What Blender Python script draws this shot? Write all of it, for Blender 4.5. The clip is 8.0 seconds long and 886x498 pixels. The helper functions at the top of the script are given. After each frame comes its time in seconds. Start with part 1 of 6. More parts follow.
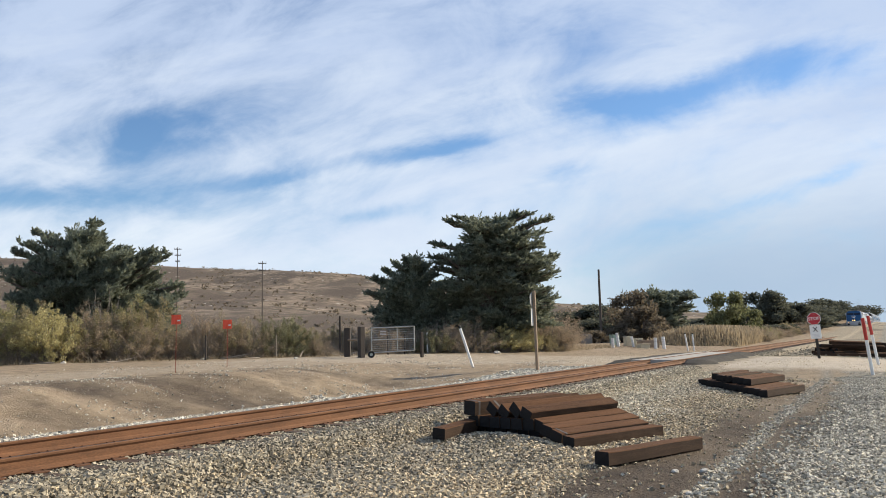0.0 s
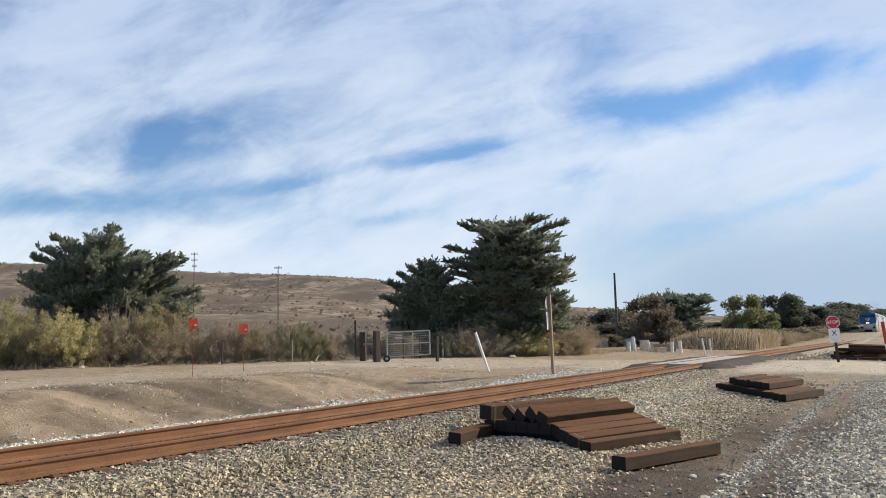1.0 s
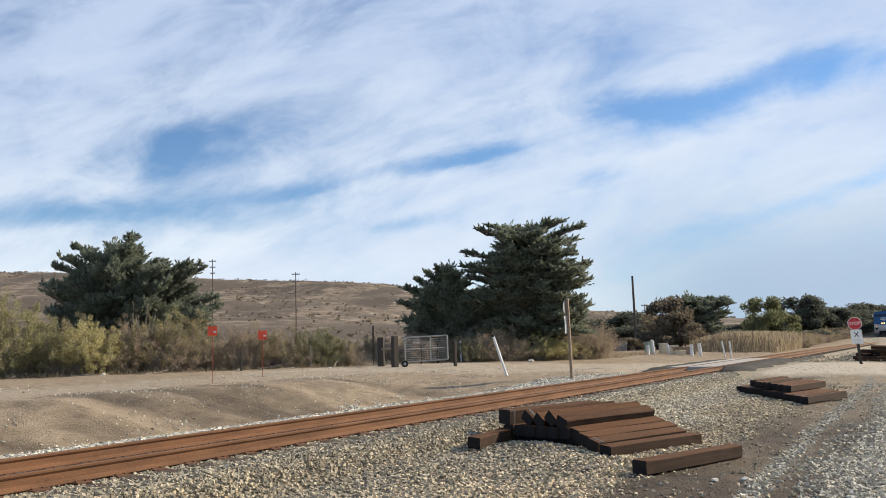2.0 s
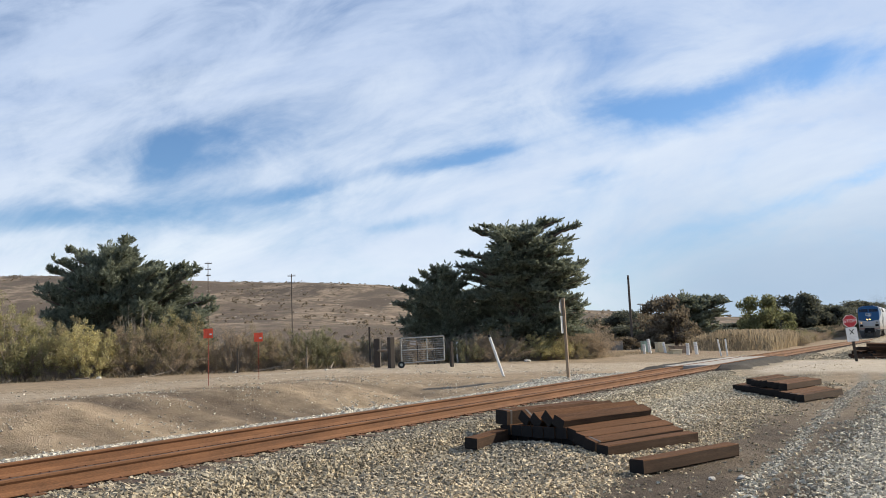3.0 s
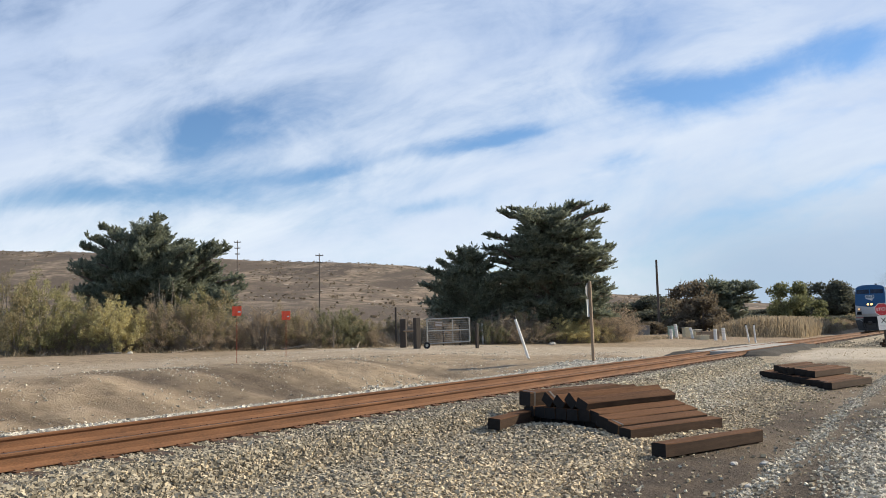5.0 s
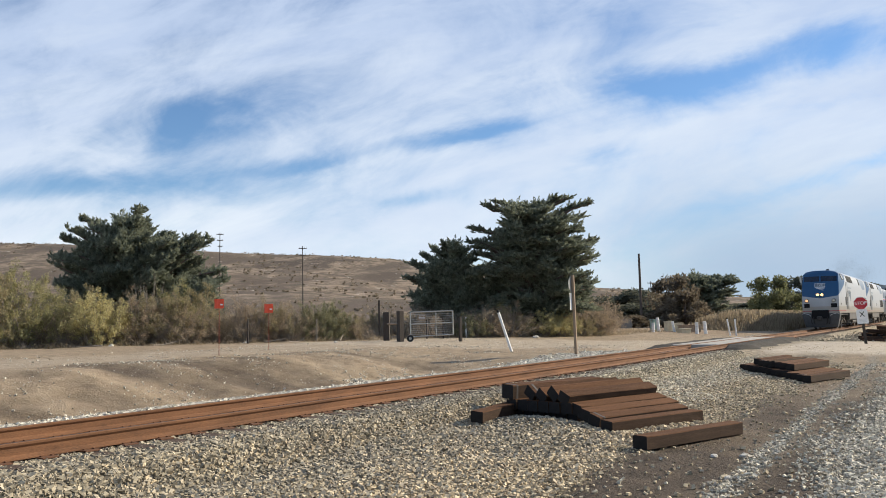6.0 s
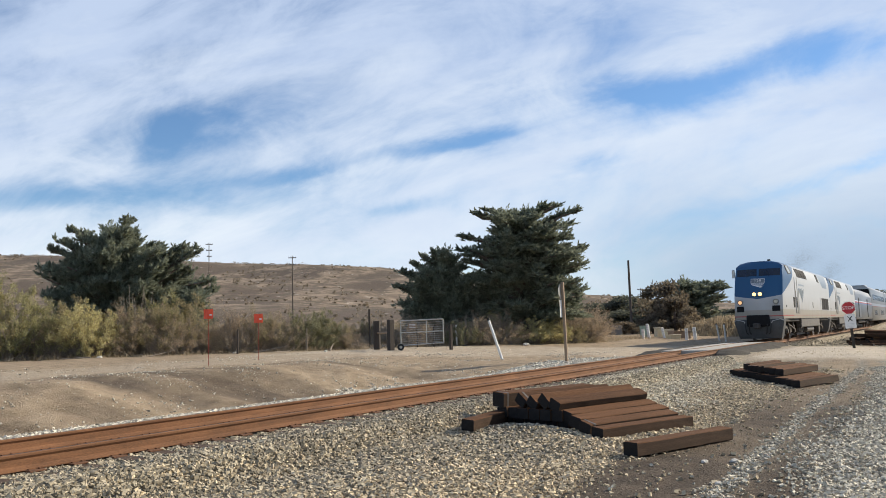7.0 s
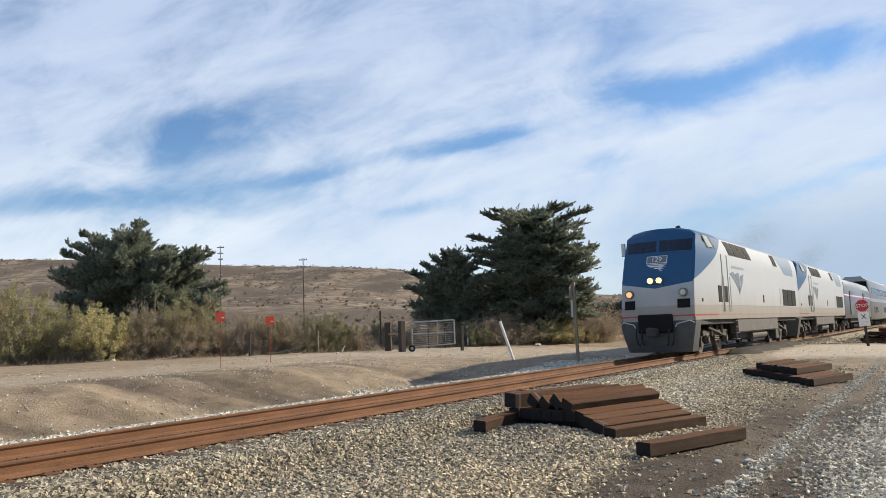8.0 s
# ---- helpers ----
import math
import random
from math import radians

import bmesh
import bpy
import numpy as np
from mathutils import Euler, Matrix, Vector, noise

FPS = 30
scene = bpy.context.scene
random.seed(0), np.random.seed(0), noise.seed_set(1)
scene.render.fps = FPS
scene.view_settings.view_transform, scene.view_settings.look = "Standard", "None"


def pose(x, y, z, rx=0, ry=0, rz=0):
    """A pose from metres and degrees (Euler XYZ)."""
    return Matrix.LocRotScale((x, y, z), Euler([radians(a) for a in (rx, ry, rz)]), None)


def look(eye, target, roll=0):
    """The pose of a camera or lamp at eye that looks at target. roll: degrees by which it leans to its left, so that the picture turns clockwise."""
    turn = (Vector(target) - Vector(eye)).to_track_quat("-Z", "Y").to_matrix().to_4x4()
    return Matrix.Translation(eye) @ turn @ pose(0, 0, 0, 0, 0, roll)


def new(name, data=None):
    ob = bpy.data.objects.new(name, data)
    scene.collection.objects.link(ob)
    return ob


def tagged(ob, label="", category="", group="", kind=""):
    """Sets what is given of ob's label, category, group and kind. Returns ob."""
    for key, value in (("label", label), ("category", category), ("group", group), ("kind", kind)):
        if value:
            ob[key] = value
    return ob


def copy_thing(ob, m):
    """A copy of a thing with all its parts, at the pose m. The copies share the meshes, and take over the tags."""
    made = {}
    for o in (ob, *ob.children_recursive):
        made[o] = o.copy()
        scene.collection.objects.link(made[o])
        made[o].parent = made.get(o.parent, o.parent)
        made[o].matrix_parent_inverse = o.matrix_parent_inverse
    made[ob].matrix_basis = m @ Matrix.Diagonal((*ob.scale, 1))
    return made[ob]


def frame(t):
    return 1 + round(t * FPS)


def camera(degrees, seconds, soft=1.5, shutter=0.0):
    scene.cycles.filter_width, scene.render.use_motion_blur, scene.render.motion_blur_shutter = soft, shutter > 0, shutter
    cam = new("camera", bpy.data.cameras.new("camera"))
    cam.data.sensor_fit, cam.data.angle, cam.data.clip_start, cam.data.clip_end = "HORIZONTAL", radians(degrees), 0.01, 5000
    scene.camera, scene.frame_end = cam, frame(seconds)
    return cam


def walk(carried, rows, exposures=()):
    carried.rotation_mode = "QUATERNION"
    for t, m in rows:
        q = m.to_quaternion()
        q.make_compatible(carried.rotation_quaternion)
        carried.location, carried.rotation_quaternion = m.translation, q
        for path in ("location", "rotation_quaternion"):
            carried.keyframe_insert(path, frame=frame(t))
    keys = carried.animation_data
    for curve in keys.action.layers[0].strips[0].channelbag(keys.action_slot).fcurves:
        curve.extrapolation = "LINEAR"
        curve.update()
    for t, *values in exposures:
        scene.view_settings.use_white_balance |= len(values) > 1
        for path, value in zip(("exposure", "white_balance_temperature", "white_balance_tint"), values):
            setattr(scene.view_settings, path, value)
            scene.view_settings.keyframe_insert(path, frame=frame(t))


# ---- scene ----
cam = camera(58.0, 8.0, soft=0.9)
PATH = [
    (0, pose(0.000, 0.000, 1.360, 96.285, 1.300, -60.080)),
    (0.5, pose(-0.006, -0.003, 1.361, 96.373, 1.212, -59.846)),
    (1, pose(-0.000, 0.004, 1.361, 96.602, 1.366, -58.989)),
    (1.5, pose(-0.019, 0.005, 1.361, 96.946, 1.643, -57.900)),
    (3, pose(-0.011, 0.008, 1.364, 97.010, 2.272, -57.985)),
    (3.5, pose(-0.040, -0.005, 1.358, 96.933, 2.267, -58.714)),
    (4, pose(-0.089, -0.003, 1.359, 96.762, 1.596, -57.515)),
    (4.5, pose(-0.061, -0.034, 1.353, 95.974, 1.293, -55.910)),
    (6, pose(-0.038, -0.045, 1.352, 95.240, 1.206, -57.301)),
    (6.5, pose(-0.037, -0.047, 1.350, 95.616, 1.328, -57.930)),
    (7, pose(-0.042, -0.057, 1.353, 95.811, 1.726, -57.974)),
    (7.5, pose(-0.050, -0.055, 1.353, 95.891, 1.958, -57.616)),
    (8, pose(-0.050, -0.061, 1.359, 95.900, 2.152, -57.182)),
]
walk(cam, PATH)

# ---------------- sky and sun ----------------
SUN_DIR = Vector((0.72, -0.53, 0.48)).normalized()


def build_world():
    world = bpy.data.worlds.new("world")
    scene.world = world
    world.use_nodes = True
    nt = world.node_tree
    nt.nodes.clear()
    N, L = nt.nodes.new, nt.links.new
    sky = N("ShaderNodeTexSky")
    sky.sky_type = "NISHITA"
    sky.sun_disc = False
    sky.sun_elevation = math.asin(SUN_DIR.z)
    sky.sun_rotation = math.atan2(SUN_DIR.x, SUN_DIR.y)
    sky.air_density, sky.dust_density, sky.ozone_density = 1.0, 0.1, 1.5
    coord = N("ShaderNodeTexCoord")
    sep = N("ShaderNodeSeparateXYZ")
    L(coord.outputs["Generated"], sep.inputs[0])

    def op(kind, a, b=None, c=None, clamp=False):
        n = N("ShaderNodeMath")
        n.operation = kind
        n.use_clamp = clamp
        for k, v in enumerate((a, b, c)):
            if v is None:
                continue
            if isinstance(v, (int, float)):
                n.inputs[k].default_value = v
            else:
                L(v, n.inputs[k])
        return n.outputs[0]

    # h: to the right of due ahead, v: upwards, as tangents
    x, y, z = sep.outputs
    ahead = op("ADD", op("MULTIPLY", x, 0.866), op("MULTIPLY", y, 0.5))
    right = op("SUBTRACT", op("MULTIPLY", x, 0.5), op("MULTIPLY", y, 0.866))
    safe = op("MAXIMUM", op("ABSOLUTE", ahead), 0.10)
    h = op("DIVIDE", right, safe)
    v = op("DIVIDE", z, safe)
    along = op("ADD", op("MULTIPLY", h, 0.97), op("MULTIPLY", v, 0.24))
    across = op("SUBTRACT", op("MULTIPLY", v, 0.97), op("MULTIPLY", h, 0.24))

    def space(sa, sc):
        pos = N("ShaderNodeCombineXYZ")
        L(op("MULTIPLY", along, sa), pos.inputs[0])
        L(op("MULTIPLY", across, sc), pos.inputs[1])
        L(op("MULTIPLY", op("SIGN", ahead), 3.0), pos.inputs[2])
        return pos.outputs[0]

    streak, puff = space(2.2, 9.0), space(5.0, 9.0)

    def fbm(vec, scale, detail, rough, distort, off):
        m = N("ShaderNodeVectorMath")
        m.operation = "ADD"
        m.inputs[1].default_value = off
        L(vec, m.inputs[0])
        n = N("ShaderNodeTexNoise")
        n.inputs["Scale"].default_value = scale
        n.inputs["Detail"].default_value = detail
        n.inputs["Roughness"].default_value = rough
        n.inputs["Distortion"].default_value = distort
        L(m.outputs[0], n.inputs["Vector"])
        return n.outputs["Fac"]

    veil = fbm(streak, 0.8, 6, 0.58, 0.4, (3.1, 1.7, 0))
    fine = fbm(puff, 1.3, 8, 0.62, 0.5, (7.3, 4.1, 0))
    cover = op("ADD", 0.60, op("ADD", op("MULTIPLY", op("SUBTRACT", veil, 0.5), 1.05), op("MULTIPLY", op("SUBTRACT", fine, 0.5), 0.95)))
    # blue lanes between the rows of cloud: h, v, half width, half height, tilt, depth
    wh = op("ADD", h, op("MULTIPLY", op("SUBTRACT", fbm(puff, 0.9, 6, 0.6, 0.3, (1.3, 9.1, 2)), 0.5), 0.14))
    wv = op("ADD", v, op("MULTIPLY", op("SUBTRACT", fbm(puff, 1.1, 6, 0.6, 0.3, (5.3, 2.1, 4)), 0.5), 0.055))
    for ch, cv, rw, rh, tilt, depth in LANES:
        c, s = math.cos(tilt), math.sin(tilt)
        dh, dv = op("SUBTRACT", wh, ch), op("SUBTRACT", wv, cv)
        a = op("DIVIDE", op("ADD", op("MULTIPLY", dh, c), op("MULTIPLY", dv, s)), rw * 1.2)
        b = op("DIVIDE", op("SUBTRACT", op("MULTIPLY", dv, c), op("MULTIPLY", dh, s)), rh * 1.2)
        r2 = op("ADD", op("MULTIPLY", a, a), op("MULTIPLY", b, b))
        g = op("EXPONENT", op("MULTIPLY", r2, -0.9))
        front = op("MULTIPLY", g, op("GREATER_THAN", ahead, 0.0))
        cover = op("SUBTRACT", cover, op("MULTIPLY", front, depth * 0.50))
    # thinner cover overhead and behind, out of view, added to weaken the skylight
    def fade(value, lo, hi):
        r = N("ShaderNodeMapRange")
        r.interpolation_type = "SMOOTHSTEP"
        r.inputs["From Min"].default_value, r.inputs["From Max"].default_value = lo, hi
        L(value, r.inputs["Value"])
        return r.outputs[0]

    cover = op("SUBTRACT", cover, op("MULTIPLY", fade(ahead, 0.55, 0.0), 0.20))
    cover = op("SUBTRACT", cover, op("MULTIPLY", fade(z, 0.48, 0.8), 0.14))
    ramp = N("ShaderNodeMapRange")
    ramp.interpolation_type = "SMOOTHSTEP"
    ramp.inputs["From Min"].default_value = 0.02
    ramp.inputs["From Max"].default_value = 0.74
    L(cover, ramp.inputs["Value"])
    tone = N("ShaderNodeMix")
    tone.data_type = "RGBA"
    tone.inputs[6].default_value = (0.50, 0.60, 0.78, 1)
    tone.inputs[7].default_value = (0.79, 0.85, 0.905, 1)
    tr = N("ShaderNodeMapRange")
    tr.inputs["From Min"].default_value = 0.30
    tr.inputs["From Max"].default_value = 0.72
    L(op("SUBTRACT", fbm(streak, 0.7, 6, 0.6, 0.4, (12.0, 3.0, 0)), op("MULTIPLY", op("SUBTRACT", op("MINIMUM", v, 0.8), 0.20), 0.85)), tr.inputs["Value"])
    L(tr.outputs[0], tone.inputs[0])
    lit = N("ShaderNodeVectorMath")
    lit.operation = "SCALE"
    L(tone.outputs[2], lit.inputs[0])
    lit.inputs["Scale"].default_value = CLOUD
    skys = N("ShaderNodeVectorMath")
    skys.operation = "MULTIPLY"
    skys.inputs[1].default_value = SKY
    L(sky.outputs[0], skys.inputs[0])
    mix = N("ShaderNodeMix")
    mix.data_type = "RGBA"
    L(op("MULTIPLY", ramp.outputs[0], 0.95), mix.inputs[0])
    L(skys.outputs[0], mix.inputs[6])
    L(lit.outputs[0], mix.inputs[7])
    # pale blue haze low down on the seaward side
    low = op("MULTIPLY", op("MULTIPLY", fade(v, 0.25, 0.05), fade(h, -0.02, 0.34)), fade(ahead, 0.0, 0.3))
    haze = N("ShaderNodeMix")
    haze.data_type = "RGBA"
    L(op("MULTIPLY", low, 0.80), haze.inputs[0])
    L(mix.outputs[2], haze.inputs[6])
    haze.inputs[7].default_value = (2.8, 3.85, 5.2, 1)
    bg = N("ShaderNodeBackground")
    bg.inputs["Strength"].default_value = 0.10
    L(haze.outputs[2], bg.inputs["Color"])
    out = N("ShaderNodeOutputWorld")
    L(bg.outputs[0], out.inputs[0])


SKY, CLOUD = (0.66, 0.83, 1.02), 8.75
LANES = [
    (-0.295, 0.284, 0.106, 0.028, 0.11, 0.85), (-0.396, 0.253, 0.042, 0.025, 0.69, 0.60), (-0.483, 0.183, 0.134, 0.019, 0.02, 0.80),
    (-0.237, 0.204, 0.060, 0.009, 0.15, 0.65), (-0.060, 0.238, 0.060, 0.010, 0.18, 0.60), (0.012, 0.247, 0.060, 0.012, 0.11, 0.70),
    (-0.075, 0.156, 0.042, 0.009, 0.11, 0.60), (0.226, 0.286, 0.067, 0.022, -0.03, 0.90), (0.330, 0.307, 0.092, 0.017, 0.18, 0.75),
    (0.411, 0.342, 0.071, 0.016, 0.32, 0.60), (0.490, 0.340, 0.064, 0.022, 0.24, 0.60), (0.156, 0.204, 0.039, 0.009, 0.11, 0.50),
    (0.408, 0.162, 0.067, 0.010, 0.32, 0.60), (0.488, 0.192, 0.046, 0.005, 0.18, 0.50), (0.292, 0.127, 0.106, 0.020, 0.11, 0.50),
    (-0.597, 0.420, 0.042, 0.036, -0.04, 0.35), (0.443, 0.264, 0.035, 0.005, 0.06, 0.45),
]
build_world()
sun = new("sun", bpy.data.lights.new("sun", "SUN"))
sun.data.energy, sun.data.angle, sun.data.color = 5.0, radians(0.6), (1.0, 0.88, 0.69)
sun.matrix_world = look((0, 0, 60), Vector((0, 0, 60)) - SUN_DIR)
scene.view_settings.exposure = 0.38


# ---------------- materials ----------------
def mat(name, color, rough=0.8, metal=0.0, var=0.25, scale=6.0, fine=60.0, bump=0.2, dist=0.01, tint=None, spec=0.4, random_obj=0.0, island=0.0, stretch=(1, 1, 1)):
    """Surface with two scales of colour variation and a fine relief."""
    m = bpy.data.materials.new(name)
    m.use_nodes = True
    nt = m.node_tree
    N, L = nt.nodes.new, nt.links.new
    b = nt.nodes["Principled BSDF"]
    b.inputs["Roughness"].default_value = rough
    b.inputs["Metallic"].default_value = metal
    b.inputs["Specular IOR Level"].default_value = spec
    tc = N("ShaderNodeTexCoord")
    mp = N("ShaderNodeMapping")
    mp.inputs["Scale"].default_value = stretch
    L(tc.outputs["Object"], mp.inputs[0])
    n1, n2 = N("ShaderNodeTexNoise"), N("ShaderNodeTexNoise")
    n1.inputs["Scale"].default_value, n1.inputs["Detail"].default_value = scale, 6
    n2.inputs["Scale"].default_value, n2.inputs["Detail"].default_value = fine, 4
    L(mp.outputs[0], n1.inputs["Vector"])
    L(mp.outputs[0], n2.inputs["Vector"])
    add = N("ShaderNodeMath")
    add.operation = "ADD"
    L(n1.outputs["Fac"], add.inputs[0])
    L(n2.outputs["Fac"], add.inputs[1])
    val = add.outputs[0]
    if random_obj:
        oi = N("ShaderNodeObjectInfo")
        ma = N("ShaderNodeMath")
        ma.operation = "MULTIPLY_ADD"
        L(oi.outputs["Random"], ma.inputs[0])
        ma.inputs[1].default_value = random_obj
        L(val, ma.inputs[2])
        val = ma.outputs[0]
    if island:
        gi = N("ShaderNodeNewGeometry")
        ma = N("ShaderNodeMath")
        ma.operation = "MULTIPLY_ADD"
        L(gi.outputs["Random Per Island"], ma.inputs[0])
        ma.inputs[1].default_value = island
        L(val, ma.inputs[2])
        val = ma.outputs[0]
    ramp = N("ShaderNodeMapRange")
    ramp.inputs["From Min"].default_value = 0.6
    ramp.inputs["From Max"].default_value = 1.4 + random_obj + island
    L(val, ramp.inputs["Value"])
    mix = N("ShaderNodeMix")
    mix.data_type = "RGBA"
    c2 = tint or color
    mix.inputs[6].default_value = (*[c * (1 - var) for c in color], 1)
    mix.inputs[7].default_value = (*[min(1, c * (1 + var)) for c in c2], 1)
    L(ramp.outputs[0], mix.inputs[0])
    L(mix.outputs[2], b.inputs["Base Color"])
    if bump:
        bp = N("ShaderNodeBump")
        bp.inputs["Strength"].default_value = bump
        bp.inputs["Distance"].default_value = dist
        L(val, bp.inputs["Height"])
        L(bp.outputs[0], b.inputs["Normal"])
    return m


def leaf_mat(name, color, tint, var=0.35):
    m = mat(name, color, 0.75, 0, var, 0.6, 5.0, 0, tint=tint, island=1.2, spec=0.25)
    nt = m.node_tree
    b = nt.nodes["Principled BSDF"]
    col = b.inputs["Base Color"].links[0].from_socket
    tr = nt.nodes.new("ShaderNodeBsdfTranslucent")
    nt.links.new(col, tr.inputs["Color"])
    mx = nt.nodes.new("ShaderNodeMixShader")
    mx.inputs[0].default_value = 0.48
    nt.links.new(b.outputs[0], mx.inputs[1])
    nt.links.new(tr.outputs[0], mx.inputs[2])
    nt.links.new(mx.outputs[0], nt.nodes["Material Output"].inputs[0])
    return m


def glow(name, color, strength):
    m = bpy.data.materials.new(name)
    m.use_nodes = True
    b = m.node_tree.nodes["Principled BSDF"]
    b.inputs["Base Color"].default_value = (*color, 1)
    b.inputs["Emission Color"].default_value = (*color, 1)
    b.inputs["Emission Strength"].default_value = strength
    return m


M_RAIL = mat("rail_rust", (0.118, 0.056, 0.028), 0.88, 0.0, 0.4, 2.2, 60, 0.3, 0.004, (0.175, 0.082, 0.038), stretch=(0.6, 1, 3))
M_RAILTOP = mat("rail_running_top", (0.105, 0.062, 0.042), 0.75, 0.1, 0.3, 4, 40, 0.05, spec=0.2)
M_PLATE = mat("plate_rust", (0.125, 0.058, 0.030), 0.9, 0, 0.4, 8, 60, 0.3, 0.004)
M_TIE = mat("tie_in_track", (0.070, 0.045, 0.031), 0.9, 0, 0.4, 4, 40, 0.4, 0.008, stretch=(6, 1, 6))
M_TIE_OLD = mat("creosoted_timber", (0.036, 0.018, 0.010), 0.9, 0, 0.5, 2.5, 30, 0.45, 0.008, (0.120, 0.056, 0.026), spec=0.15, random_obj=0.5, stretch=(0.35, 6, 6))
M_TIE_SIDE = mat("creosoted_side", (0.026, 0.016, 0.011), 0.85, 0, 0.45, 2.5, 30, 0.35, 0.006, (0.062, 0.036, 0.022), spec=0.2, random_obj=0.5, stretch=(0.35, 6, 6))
# end grain near black: the shade on the stack ends is in this colour
M_TIE_END = mat("shaded_end_grain", (0.008, 0.007, 0.007), 0.85, 0, 0.4, 12, 60, 0.4, 0.006)
M_STRAP = mat("tie_end_plate", (0.10, 0.09, 0.085), 0.6, 0.5, 0.3, 20, 80, 0.1)
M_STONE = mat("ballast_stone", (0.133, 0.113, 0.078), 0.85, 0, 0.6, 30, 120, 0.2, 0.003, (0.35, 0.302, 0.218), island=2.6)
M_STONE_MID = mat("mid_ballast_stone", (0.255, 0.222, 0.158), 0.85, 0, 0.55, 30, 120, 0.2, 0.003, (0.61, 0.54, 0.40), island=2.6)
M_STONE_TAN = mat("tan_gravel_stone", (0.235, 0.184, 0.118), 0.88, 0, 0.55, 30, 120, 0.2, 0.003, (0.53, 0.432, 0.285), island=2.6)
M_STONE_BLUE = mat("grey_gravel_stone", (0.230, 0.203, 0.152), 0.85, 0, 0.5, 30, 120, 0.2, 0.003, (0.60, 0.54, 0.42), island=2.6)
M_STONE_PALE = mat("pale_ballast_stone", (0.32, 0.29, 0.235), 0.85, 0, 0.5, 30, 120, 0.2, 0.003, (0.60, 0.555, 0.46), island=2.6)
M_STONE_RUST = mat("rust_stained_stone", (0.16, 0.070, 0.031), 0.9, 0, 0.4, 30, 120, 0.2, 0.003, (0.24, 0.105, 0.048), island=2.4)
M_CYPRESS = leaf_mat("cypress_foliage", (0.150, 0.172, 0.128), (0.275, 0.297, 0.218))
M_SHRUB = leaf_mat("sage_shrub_foliage", (0.235, 0.20, 0.112), (0.41, 0.352, 0.21))
M_SHRUB_OLIVE = leaf_mat("olive_shrub_foliage", (0.225, 0.212, 0.105), (0.40, 0.372, 0.19))
M_SHRUB_DRY = leaf_mat("dry_brush_foliage", (0.245, 0.19, 0.135), (0.43, 0.345, 0.25))
M_SHRUB_YEL = leaf_mat("yellow_flowering_shrub", (0.36, 0.31, 0.135), (0.58, 0.52, 0.28))
M_SHRUB_GRN = leaf_mat("green_shrub_foliage", (0.125, 0.132, 0.062), (0.22, 0.225, 0.115))
M_SHRUB_SAP = leaf_mat("dull_green_shrub_foliage", (0.15, 0.148, 0.085), (0.26, 0.25, 0.15))
M_BUSH_BROWN = leaf_mat("brown_bush_foliage", (0.12, 0.098, 0.07), (0.21, 0.172, 0.122))
# greyed green: distance haze is mixed into the far foliage colour
M_FAR = leaf_mat("far_tree_foliage", (0.085, 0.09, 0.068), (0.14, 0.146, 0.108))
M_HILL_SCRUB = leaf_mat("hill_scrub_foliage", (0.155, 0.128, 0.09), (0.26, 0.21, 0.15))
M_REED = leaf_mat("dry_reed_grass", (0.26, 0.205, 0.135), (0.36, 0.295, 0.205))
M_BARK = mat("bark", (0.13, 0.10, 0.08), 0.9, 0, 0.4, 5, 40, 0.5, 0.02)
M_TWIG = mat("bleached_twig", (0.27, 0.23, 0.19), 0.9, 0, 0.3, 8, 40, 0.2)
M_WHITE = mat("white_paint", (0.78, 0.77, 0.74), 0.55, 0, 0.08, 3, 40, 0.05)
M_RED = mat("red_paint", (0.50, 0.045, 0.035), 0.5, 0, 0.12, 5, 40, 0.05)
M_ORANGE = mat("orange_red_flag", (0.80, 0.10, 0.045), 0.6, 0, 0.08, 5, 40, 0.05)
M_FLAGROD = mat("rusty_red_rod", (0.30, 0.055, 0.035), 0.8, 0, 0.3, 8, 60, 0.1)
M_WOODPOST = mat("weathered_post_wood", (0.27, 0.20, 0.14), 0.85, 0, 0.3, 4, 50, 0.3, 0.004, stretch=(6, 6, 0.6))
M_DARKPOST = mat("dark_post_wood", (0.055, 0.045, 0.038), 0.9, 0, 0.35, 4, 50, 0.3, 0.004, stretch=(6, 6, 0.6))
M_GALV = mat("galvanised_steel", (0.40, 0.39, 0.36), 0.45, 0.7, 0.2, 6, 60, 0.08)
M_SIGNBACK = mat("bare_sign_aluminium", (0.48, 0.47, 0.45), 0.4, 0.7, 0.12, 6, 60, 0.05)
M_BLACK = mat("black_rubber", (0.018, 0.018, 0.018), 0.7, 0, 0.3, 8, 60, 0.1)
M_CONC = mat("concrete_panel", (0.36, 0.335, 0.295), 0.85, 0, 0.15, 2, 50, 0.15, 0.004)
M_ASPH = mat("asphalt_apron", (0.075, 0.069, 0.061), 1.0, 0, 0.35, 2, 80, 0.5, 0.01, spec=0.1)
M_POLE = mat("pole_wood", (0.10, 0.08, 0.065), 0.9, 0, 0.3, 3, 40, 0.3, 0.004, stretch=(6, 6, 0.5))
M_ROCK = mat("pale_rock", (0.50, 0.47, 0.42), 0.9, 0, 0.25, 3, 30, 0.4, 0.02)


